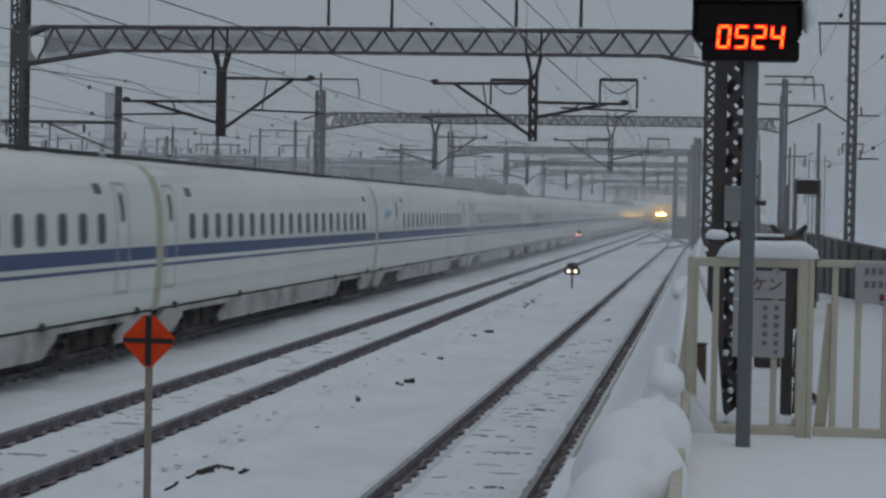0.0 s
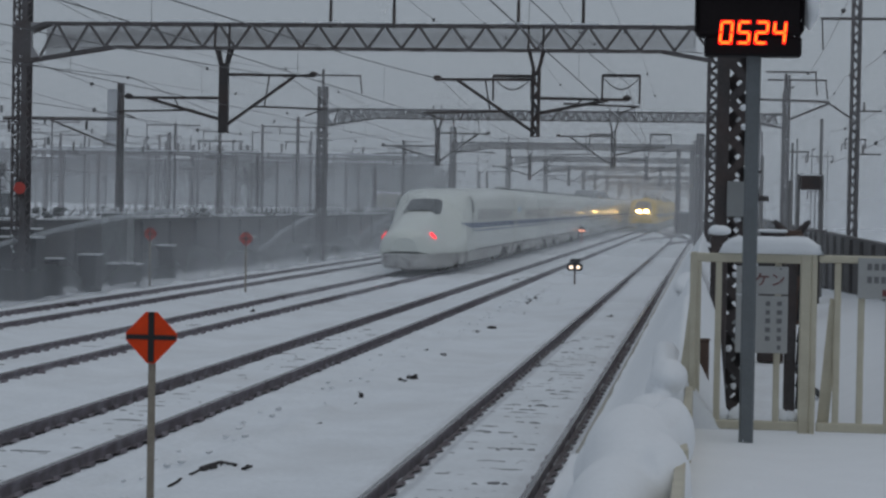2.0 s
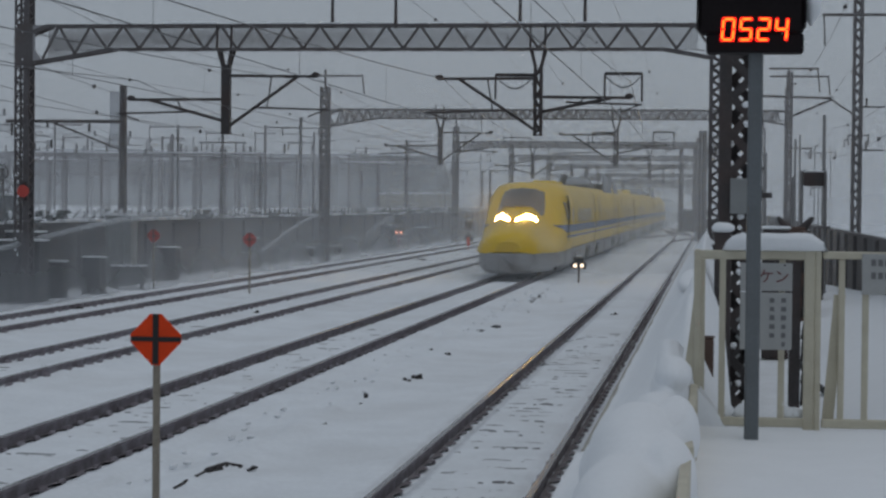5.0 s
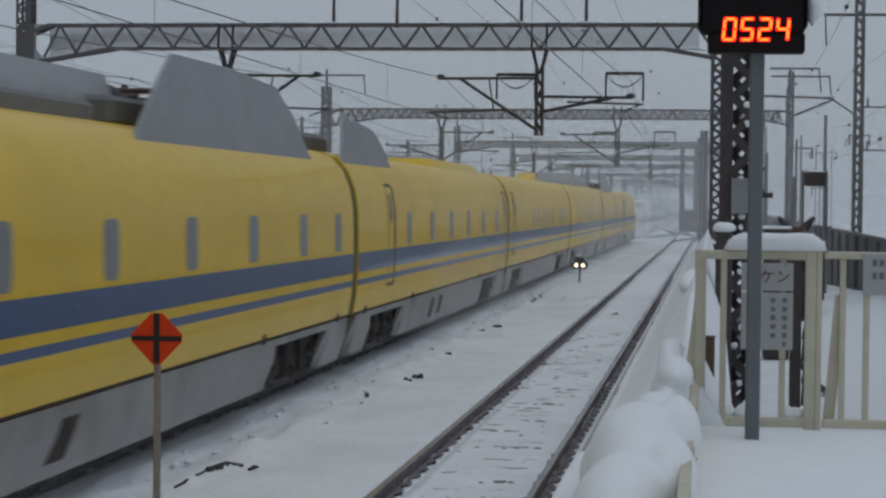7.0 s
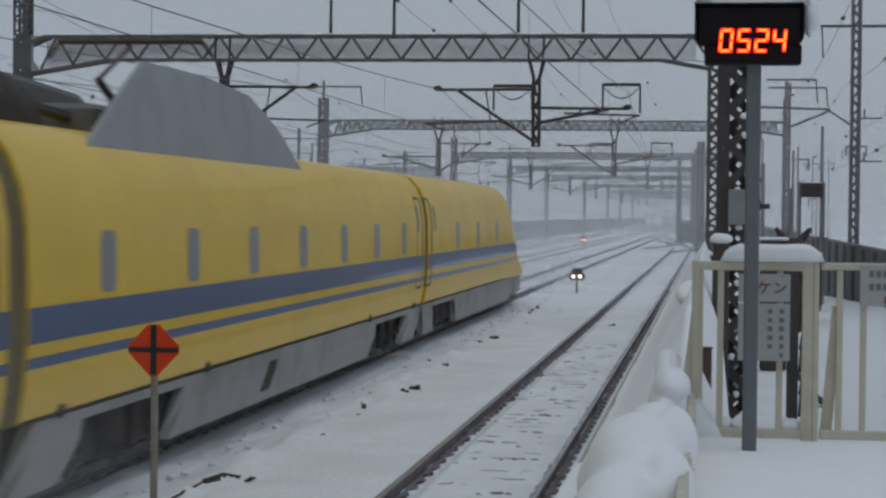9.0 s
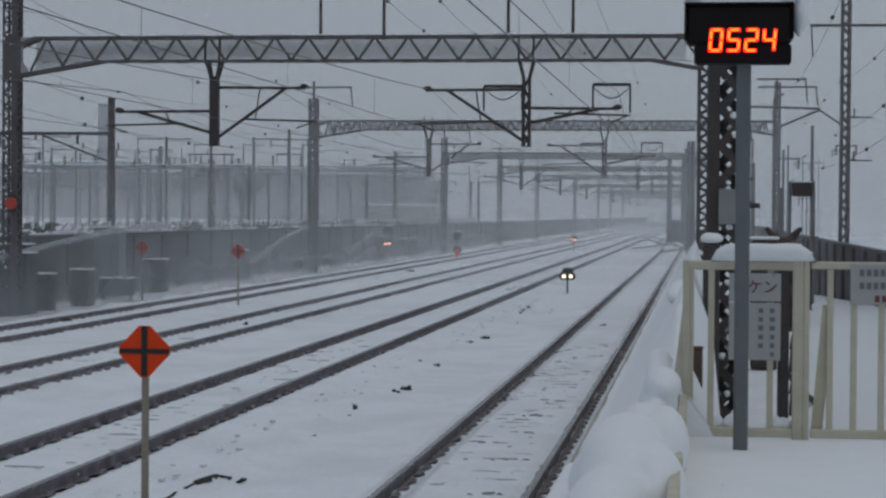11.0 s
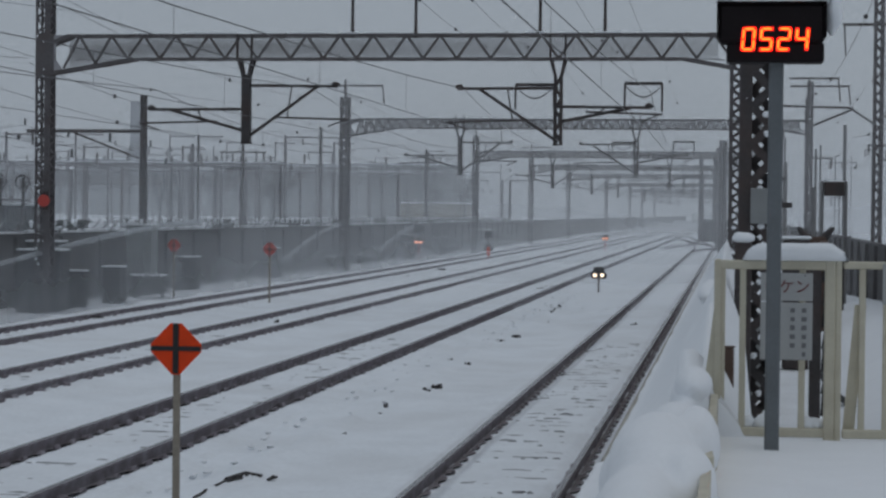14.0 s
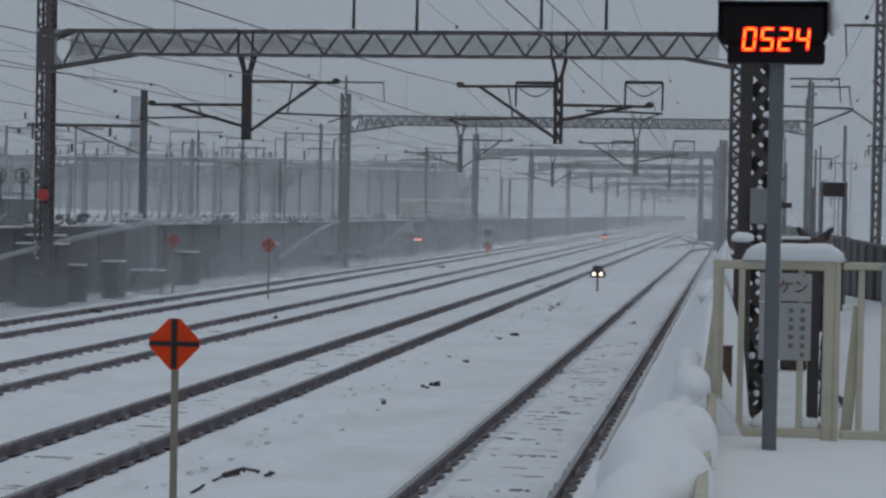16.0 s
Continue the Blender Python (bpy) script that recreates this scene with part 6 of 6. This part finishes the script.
def build_train(kind, cars, name, label):
    """y = 0 at the joint between the end car and the next; the end with the modelled nose points to -y."""
    paint = WHITE if kind == "white" else YELLOW
    band = BLUE if kind == "white" else BLUE_GREY
    win = GLASS_DARK if kind == "white" else GLASS_GREY
    train = empty(name)
    tagged(train, label, "train")
    rot = pose(0, 0, 0, 0, 0, 180)
    bands = ((1.74, 1.975), (1.595, 1.655)) if kind == "white" else ((1.62, 1.94), (1.4, 1.5))
    skirt_paint = SKIRT if kind == "white" else SKIRT_CLEAN
    low = 0.3 if kind == "white" else 0.24
    sill_z = section(kind)[0][1] + 0.002
    dw = 0.018 if kind == "white" else 0.035
    flush = 0.998 if kind == "white" else 0.986
    gang = GANGWAY_WHITE if kind == "white" else GANGWAY_YELLOW
    # meshes shared by the middle cars
    body = Shape().shell([full_ring(kind, 0.25), full_ring(kind, CAR - 0.25)]).make("car", paint, train, smooth=False)
    for poly in body.data.polygons:
        poly.use_smooth = len(poly.vertices) == 4
    proto = [body]
    parts = []
    for z0, z1 in bands:
        parts += both_sides("stripe", band, body, kind, 0.26, CAR - 0.26, z0, z1, 0.004)
    parts += skirts(0.45, CAR - 0.45, ((1.9, 5.8), (CAR - 5.9, CAR - 2.0)), skirt_paint, body, low, sill_z - 0.025)
    parts.append(Shape().box(-1.38, 0.3, 0.3, 1.38, CAR - 0.3, 0.9).make("underframe", UNDER, body))
    parts.append(Shape().loft([[(x * flush, y, 0.93 + (z - 0.93) * flush) for x, _, z in full_ring(kind, 0)] for y in (-0.25, 0.25)]).make("gangway", gang, body))
    bog = bogie_mesh().make("bogie", CAKED, body)
    bog.location = (0, 3.8, 0)
    b2 = share(bog, body, pose(0, CAR - 3.8, 0))
    parts += [bog, b2]
    parts += both_sides("sill_line", UNDER, body, kind, 0.26, CAR - 0.26, sill_z, sill_z + 0.025, 0.006)
    # jacking pads on the sill, and a dark block for the shaded gap under the gangway
    pad = Shape().lump((0, 0, 0), (0.03, 0.16, 0.07), seed=3, amount=0.35, n=8, m=5).make("jacking_pad", UNDER, body)
    pad.location = (1.6, 1.4, sill_z + 0.03)
    parts.append(pad)
    for y in (1.4, 6.9, CAR - 6.5, CAR - 1.2):
        for sd in (-1, 1):
            if (y, sd) != (1.4, 1):
                parts.append(share(pad, body, pose(sd * 1.6, y, sill_z + 0.03)))
    parts.append(Shape().box(-1.34, -0.5, 0.34, 1.34, 0.5, sill_z - 0.02, 0.04).make("coupler_gap_shade", UNDER, body))
    doors = {}

    def add_door(car, edge, glass):
        """Door seams and a narrow window; edge and glass are places along the car."""
        if not doors:
            d = Shape()
            seams = ((-0.36, 0.03), (0.36, 0.03)) if kind == "white" else ((0.0, 0.085), (-0.74, 0.02))
            for e, half in seams:
                q = strip(kind, e - half, e + half, 1.17 if kind == "white" else 1.3, 3.08, 0.005, (1,))
                d.add(q.v, q.f)
            lo, hi = (-0.33, 0.33) if kind == "white" else (-0.72, -0.09)
            for z in (3.07, 1.18 if kind == "white" else 1.28):
                q = strip(kind, lo - 0.04, hi + 0.04, z - 0.01, z + 0.05, 0.0055, (1,))
                d.add(q.v, q.f)
            doors["edge"] = d.make("door_edge", DOOR_GREY if kind == "white" else DOOR_OCHRE, car)
            doors["glass"] = pane(kind, 0.24, 2.42, 2.94, round_=0.06).make("door_window", win if kind == "white" else DOOR_GLASS, car)
            doors["edge"].matrix_basis, doors["glass"].matrix_basis = pose(0, edge, 0), pose(0, glass, 0)
        else:
            share(doors["edge"], car, pose(0, edge, 0))
            share(doors["glass"], car, pose(0, glass, 0))
        share(doors["glass"], car, pose(0, glass, 0, 0, 0, 180))
        share(doors["edge"], car, pose(0, edge, 0, 0, 0, 180))

    def add_display(car, y):
        if "display" not in doors:
            doors["display"] = pane(kind, 0.4, 2.9, 3.08, round_=0.03).make("side_display", win, car)
            doors["display"].matrix_basis = pose(0, y, 0)
        else:
            share(doors["display"], car, pose(0, y, 0))
        share(doors["display"], car, pose(0, y, 0, 0, 0, 180))

    cable = Shape()
    cable.bar((0.55, 0.3, 3.64), (0.55, CAR - 0.3, 3.64), 0.04)
    if kind == "white":
        parts.append(cable.make("roof_cable", RUBBER, body))
    # passenger windows
    w0 = pane(kind, 0.44, 2.07, 2.58) if kind == "white" else pane(kind, 0.5, 2.0, 2.6, round_=0.075)
    first = w0.make("window", win, body)
    wins = {k: [5.6 + 1.05 * i for i in range(16)] if k % 2 == 0 else [2.4 + 1.065 * i for i in range(20)] for k in range(cars)} if kind == "white" else YELLOW_WINDOWS
    entry = {k: WHITE_DOORS[k % 2] for k in range(cars)} if kind == "white" else YELLOW_DOORS
    first.location = (0, 60, 0)
    for k in range(0, cars - 2):
        c = body if k == 0 else share(body, train, pose(0, CAR * k, 0))
        if k:
            for p in parts:
                share(p, c, p.matrix_basis.copy())
        for y in wins.get(k, wins[1]):
            for a in (0, 180):
                if k == 0 and y == wins.get(k, wins[1])[0] and a == 0:
                    first.matrix_basis = pose(0, y, 0)
                    continue
                share(first, c, pose(0, y, 0, 0, 0, a))
        roof_gear(kind, k, c)
        for yv in (YELLOW_VENTS.get(k, ()) if kind == "yellow" else ()):
            skirt_vent(yv, c)
        for edge, glass in entry.get(k, ()):
            add_door(c, edge, glass)
        if kind == "white":
            for y in ((5.4, 21.3) if k % 2 == 0 else (2.3, 22.9)):
                add_display(c, y)
        if kind == "white" and k % 2 == 0 and k < 7:
            em = Shape()
            for q0, q1, z0, z1 in ((1.45, 1.75, 2.38, 2.46), (1.6, 2.95, 2.47, 2.56), (1.95, 2.25, 2.4, 2.46), (1.75, 2.9, 2.575, 2.66)):
                q = strip(kind, q0, q1, z0, z1, 0.005, (1,))
                em.add(q.v, q.f)
            em.make("emblem", EMBLEM, c, "plain pale blue emblem")
    # the two end cars
    rows = nose(kind)
    total = 27.8 if kind == "white" else 27.2
    for end in (0, 1):
        if kind == "white" and end == 1:
            m = pose(0, CAR * (cars - 2), 0, 0, 0, 180)
        elif end == 1:
            m = pose(0, CAR * (cars - 2), 0, 0, 0, 180)
        else:
            m = pose(0, 0, 0)
        y0 = -total
        s = Shape()
        ring = [[(x, y0 + y, z) for x, y, z in r] for r in rows]
        if kind == "yellow":
            ring[-1] = full_ring(kind, y0 + 10.7)
        s.shell(ring + [full_ring(kind, -0.25)])
        car = s.make("end_car", paint, train, smooth=True)
        car.matrix_basis = m
        for poly in car.data.polygons:
            poly.use_smooth = len(poly.vertices) == 4
        for z0, z1 in bands:
            both_sides("stripe", band, car, kind, y0 + (8.4 if z0 > 1.6 else 9.0), -0.26, z0, z1, 0.004)
        # tapering start of the main stripe
        za, zb = bands[0]
        for sd in (-1, 1):
            tp, reach = Shape(), 2.75 if kind == "yellow" else 2.1
            flat = 0.3 if kind == "yellow" else 0.0
            rings = []
            for j in range(17):
                yq = 8.4 - reach * j / 16
                zl = za + (zb - za - 0.03) * max(0.0, (j / 16 - flat) / (1 - flat))
                zs = [zb, (zb * 2 + zl) / 3, (zb + zl * 2) / 3, zl]
                out = [(sd * (max(surface_x(rows, yq, z), width_at(kind, z) - 0.004 if j == 0 else 0) + 0.016), y0 + yq, z) for z in zs]
                rings.append(out + [(x - sd * 0.06, y, z) for x, y, z in out[::-1]])
            tp.loft(rings)
            tp.make("stripe_tip", band, car)
        if kind == "yellow":
            both_sides("stripe_tip", band, car, kind, y0 + 7.6, y0 + 8.98, bands[1][0] + 0.03, bands[1][1], 0.004)
        skirts(y0 + 8.4, -0.45, ((-5.9, -2.0),), skirt_paint, car, low, sill_z - 0.025)
        if kind == "yellow" and end == 0:
            skirt_vent(-13.2, car)
        front = Shape()
        ring2 = []
        for w, q in ((0.28, 0.02), (0.54, 0.16), (0.86, 0.5), (1.08, 1.2), (1.22, 2.1), (1.42, 3.4), (1.52, 5.3), (1.54, 8.56)):
            yq = y0 + q
            ring2.append([(-w, yq, sill_z + 0.02), (w, yq, sill_z + 0.02), (w, yq + 0.03, 0.5), (w * 0.97, yq + 0.1, 0.32), (w * 0.84, yq + 0.3, 0.2), (-w * 0.84, yq + 0.3, 0.2), (-w * 0.97, yq + 0.1, 0.32), (-w, yq + 0.03, 0.5)])
        front.loft(ring2)
        front.make("nose_skirt", SKIRT if kind == "white" else SKIRT_CLEAN, car, "grey snow-plough skirt under the nose")
        Shape().box(-1.4, y0 + 8, 0.35, 1.4, -0.3, 0.9).make("underframe", UNDER, car)
        share(bog, car, pose(0, -3.8, 0))
        share(bog, car, pose(0, y0 + 6.2, 0))
        both_sides("sill_line", UNDER, car, kind, y0 + 10.9, -0.26, sill_z, sill_z + 0.025, 0.006)
        if kind == "yellow" and end == 0:
            for q0, q1, z in ((-9.4, -8.1, 3.82), (-6.8, -4.8, 3.8), (-12.6, -11.6, 3.8)):
                hump(q0, q1, 0.5, z, YELLOW, car, 0.3, 0.3, "roof_aerial")
        # windscreen wrapped over the cab
        ws = Shape()
        grid = []
        for j in range(7):
            v = j / 6
            yy = y0 + (3.75 + (2.0 if kind == "white" else 2.25) * v)
            span = (0.76 if kind == "white" else 0.92) * (0.75 + 0.25 * math.sin(math.pi * (0.25 + 0.6 * v)))
            grid.append([(span * (i / 5 - 1), yy + (0.45 if kind == "white" else 0.8) * (i / 5 - 1) ** 2, 0) for i in range(11)])
        vs = [(x, y, surface_z(rows, x, y - y0) + 0.05) for r in grid for x, y, _ in r]
        vs2 = [(x, y, z - 0.05) for x, y, z in vs]
        n = 11
        fs = [(j * n + i, j * n + i + 1, (j + 1) * n + i + 1, (j + 1) * n + i) for j in range(6) for i in range(10)]
        ws.add(vs, fs)
        ws.add(vs2, [q[::-1] for q in fs])
        ws.make("windscreen", GLASS_DARK, car, "dark wrap-around cab windscreen", smooth=True)
        for sd in (-1, 1):
            if kind == "white":
                lens(rows, y0, sd * 0.98, 1.25, 0.11, 0.11, 0.03, 0.9).make("tail_lamp", LAMP_RED if end == 0 else GLASS_DARK, car, "lit red tail lamp" if end == 0 else "")
            else:
                xl, yl = sd * 0.46, 2.7
                lens(rows, y0, xl, yl, 0.36, 0.27, 0.05, 2.0).make("head_lamp", LAMP_WARM if end == 0 else GLASS_DARK, car, "glaring warm headlamp" if end == 0 else "")
                # black rim added to keep the lamp's light off things beside it
                lens(rows, y0, xl, yl, 0.41, 0.33, 0.03, 2.0).make("lamp_light_stop", RUBBER, car, "black rim added to stop the lamp's stray light")
        for edge, glass in (((-0.75, -0.75), (-18.9, -18.9)) if kind == "white" else ((-0.55, -1.2), (-18.3, -18.3)) if end == 0 else ((-0.75, -1.3),)):
            add_door(car, edge, glass)
        ys = ([-2.3 - 1.04 * i for i in range(15)] if kind == "white" else [-3.7 - 1.04 * i for i in range(10)] + [-16.4] if end == 0 else [-5.2, -9.4, -13.9])
        for y in ys:
            for a in (0, 180):
                share(first, car, pose(0, y, 0, 0, 0, a))
        for sd in (-1, 1):
            # cab door panes curve with the nose
            for yd in ((-18.6, -19.15) if kind == "yellow" and end == 0 else ()):
                rings = []
                for j in range(7):
                    z = 2.14 + 0.72 * j / 6
                    half = 0.14 if 0 < j < 6 else 0.1
                    ends = [(sd * (surface_x(rows, y - y0, z) + 0.02), y, z) for y in (yd - half, yd + half)]
                    rings.append(ends + [(x - sd * 0.06, y, z) for x, y, z in ends[::-1]])
                cab_glass = Shape()
                cab_glass.loft(rings)
                cab_glass.make("door_window", GLASS_DARK, car)
    return train


white_train = build_train("white", 16, "white_bullet_train", "white high-speed train with blue stripes running through snow")
yellow_train = build_train("yellow", 7, "yellow_inspection_train", "yellow high-speed inspection train with a blue band")


# ---- translucent sheets for airborne snow and haze ----
def build_veils():
    # upright see-through sheets pale whatever stands behind them, in place of haze
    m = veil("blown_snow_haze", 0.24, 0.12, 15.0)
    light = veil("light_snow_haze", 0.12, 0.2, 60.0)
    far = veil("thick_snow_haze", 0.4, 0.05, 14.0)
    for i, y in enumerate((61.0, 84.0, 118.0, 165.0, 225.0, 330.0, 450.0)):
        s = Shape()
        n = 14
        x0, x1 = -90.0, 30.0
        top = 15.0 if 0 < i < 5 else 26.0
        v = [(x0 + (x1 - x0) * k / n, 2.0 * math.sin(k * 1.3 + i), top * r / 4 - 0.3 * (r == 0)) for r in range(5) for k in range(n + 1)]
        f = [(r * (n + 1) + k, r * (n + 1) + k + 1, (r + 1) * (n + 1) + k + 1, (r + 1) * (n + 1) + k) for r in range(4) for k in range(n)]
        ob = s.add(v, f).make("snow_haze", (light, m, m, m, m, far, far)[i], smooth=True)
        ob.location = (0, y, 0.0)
        tagged(ob, "translucent sheet standing in for the snow haze", "haze", kind="stuff")
    # mist of the snow-melting sprinklers along the wall
    mist = veil("sprinkler_mist", 0.55, 0.22, 3.2, (0.6, 0.62, 0.65))
    for x, y0, y1 in ((-18.3, 42, 150), (-20.0, 62, 190)):
        n = 40
        v = [(x + 0.1 * math.sin(k * 0.9), y0 + (y1 - y0) * k / n, 3.2 * r / 4) for r in range(5) for k in range(n + 1)]
        f = [(r * (n + 1) + k, r * (n + 1) + k + 1, (r + 1) * (n + 1) + k + 1, (r + 1) * (n + 1) + k) for r in range(4) for k in range(n)]
        ob = finish("sprinkler_mist", v, f, mist, smooth=True)
        ob.location = (0, 0, GROUND)
        tagged(ob, "fine water mist drifting from the sprinklers", "mist", kind="stuff")
    jet = veil("water_jet", 0.32, 1.2, 50.0, (0.75, 0.78, 0.8))
    for y0, y1, z0, z1, r in ((48.0, 72.0, 1.0, 2.35, 0.075), (86.0, 99.0, 0.6, 2.1, 0.06), (110.0, 124.0, 0.6, 2.0, 0.06)):
        n = 16
        for q in (1.0, 0.55):
            s = Shape()
            rows = []
            for k in range(n + 1):
                u = k / n
                y, z, w = y0 + (y1 - y0) * u, z0 + (z1 - z0) * (1 - (1 - u) ** 1.5), r * q * (0.8 + 0.9 * u)
                rows.append([(0.1 * math.cos(0.785 * i), y, z + w * math.sin(0.785 * i)) for i in range(8)])
            s.loft(rows)
            ob = s.make("water_jet", jet, smooth=True)
            ob.location = (-19.4 + 0.2 * q, 0.0, 0.0)
            tagged(ob, "arcing jet of sprinkler water", "water jet", "sprinkler jets", kind="stuff")
    # sheet behind the wall that pales the yard as haze would
    yard_veil = veil("yard_haze", 0.34, 0.2, 7.0, (0.72, 0.75, 0.78))
    n = 40
    v = [(-21.9 + 0.2 * math.sin(k * 0.7), 52 + 254 * k / n, 9.0 * r / 4) for r in range(5) for k in range(n + 1)]
    f = [(r * (n + 1) + k, r * (n + 1) + k + 1, (r + 1) * (n + 1) + k + 1, (r + 1) * (n + 1) + k) for r in range(4) for k in range(n)]
    tagged(finish("yard_haze_sheet", v, f, yard_veil, smooth=True), "translucent sheet standing in for the haze over the yard", "haze", kind="stuff")


SPRAY = veil("powder_spray", 0.1, 0.6, 0.75)
WAKE = veil("powder_wake", 0.38, 0.5, 4.4, half=3.6)
WAKE_SOFT = veil("thinning_wake", 0.12, 0.5, 3.6, half=3.6)
snow_spray(white_train, -24, 370, SPRAY)
snow_spray(yellow_train, -24, 150, SPRAY)
snow_wake(white_train, -27.0, WAKE_SOFT, -1)
snow_wake(yellow_train, 152.5, WAKE, 1)
# sheets added before the headlamps to spread their light like lens bloom
LAMP_HALO = veil("lamp_halo_veil", 0.09, 0.7, 4.2, half=2.6)
for gap in (-1.75, -0.9):
    halo_shape = Shape()
    halo_shape.add([(-3.2 + 0.64 * k, 0.3 * math.sin(k * 1.1 + gap), 4.2 * r / 5) for r in range(6) for k in range(11)], [(r * 11 + k, r * 11 + k + 1, (r + 1) * 11 + k + 1, (r + 1) * 11 + k) for r in range(5) for k in range(10)])
    ob = halo_shape.make("lamp_halo_sheet", LAMP_HALO, yellow_train, "translucent sheet added to catch a halo around the headlamps", smooth=True)
    ob.location = (0, -27.3 - gap, 0)
# sheets across the trains that pale their farther cars
THIN = veil("thin_powder", 0.24, 0.4, 4.0, half=4.2)
snow_wake(yellow_train, 28.0, THIN, 1)
snow_wake(yellow_train, 78.0, THIN, 1)
snow_wake(white_train, 60.0, THIN, 1)
snow_wake(white_train, 130.0, THIN, 1)


build_veils()


def build_snowfall():
    """Sparse flakes, one drifting cloud."""
    s = Shape()
    for i in range(2600):
        x, y, z = random.uniform(-7, 2), random.uniform(4.5, 26), random.uniform(-1, 40)
        r = random.uniform(0.003, 0.0065)
        d = [Vector((random.uniform(-1, 1), random.uniform(-1, 1), random.uniform(-1, 1))).normalized() * r for _ in range(4)]
        c = Vector((x, y, z))
        s.add([c + d[0], c + d[1], c + d[2], c - d[0] * 0.8], [(0, 1, 2), (0, 2, 3), (0, 3, 1), (1, 3, 2)])
    ob = s.make("falling_snow", SNOW_SOFT)
    return tagged(ob, "sparse flakes of falling snow", "snow", kind="stuff")


snowfall = build_snowfall()


# ---- what moves ----
def motions():
    # y of the joint behind the end car
    walk(white_train, [(t, pose(TRACKS["third"], 11.8 + 47.0 * t, 0)) for t in (0.0, 4.0, 8.0, 12.0, 16.0)])
    walk(snowfall, [(t, pose(0.35 * t, 0.1 * t, -1.5 * t)) for t in (0.0, 8.0, 16.0)])
    rows = [(0.0, 354.0), (0.5, 328.0), (1.0, 303.0), (1.5, 278.0), (2.0, 252.5), (2.5, 226.0), (3.0, 199.5), (3.5, 174.0), (4.0, 149.8), (4.2, 140.2), (6.3, 40.2), (6.5, 30.9), (7.0, 8.0), (7.5, -15.2), (8.0, -38.0), (8.5, -60.6), (9.0, -83.3), (11.0, -174.0), (16.0, -400.0)]
    walk(yellow_train, [(t, pose(TRACKS["second"], y, 0)) for t, y in rows])


motions()
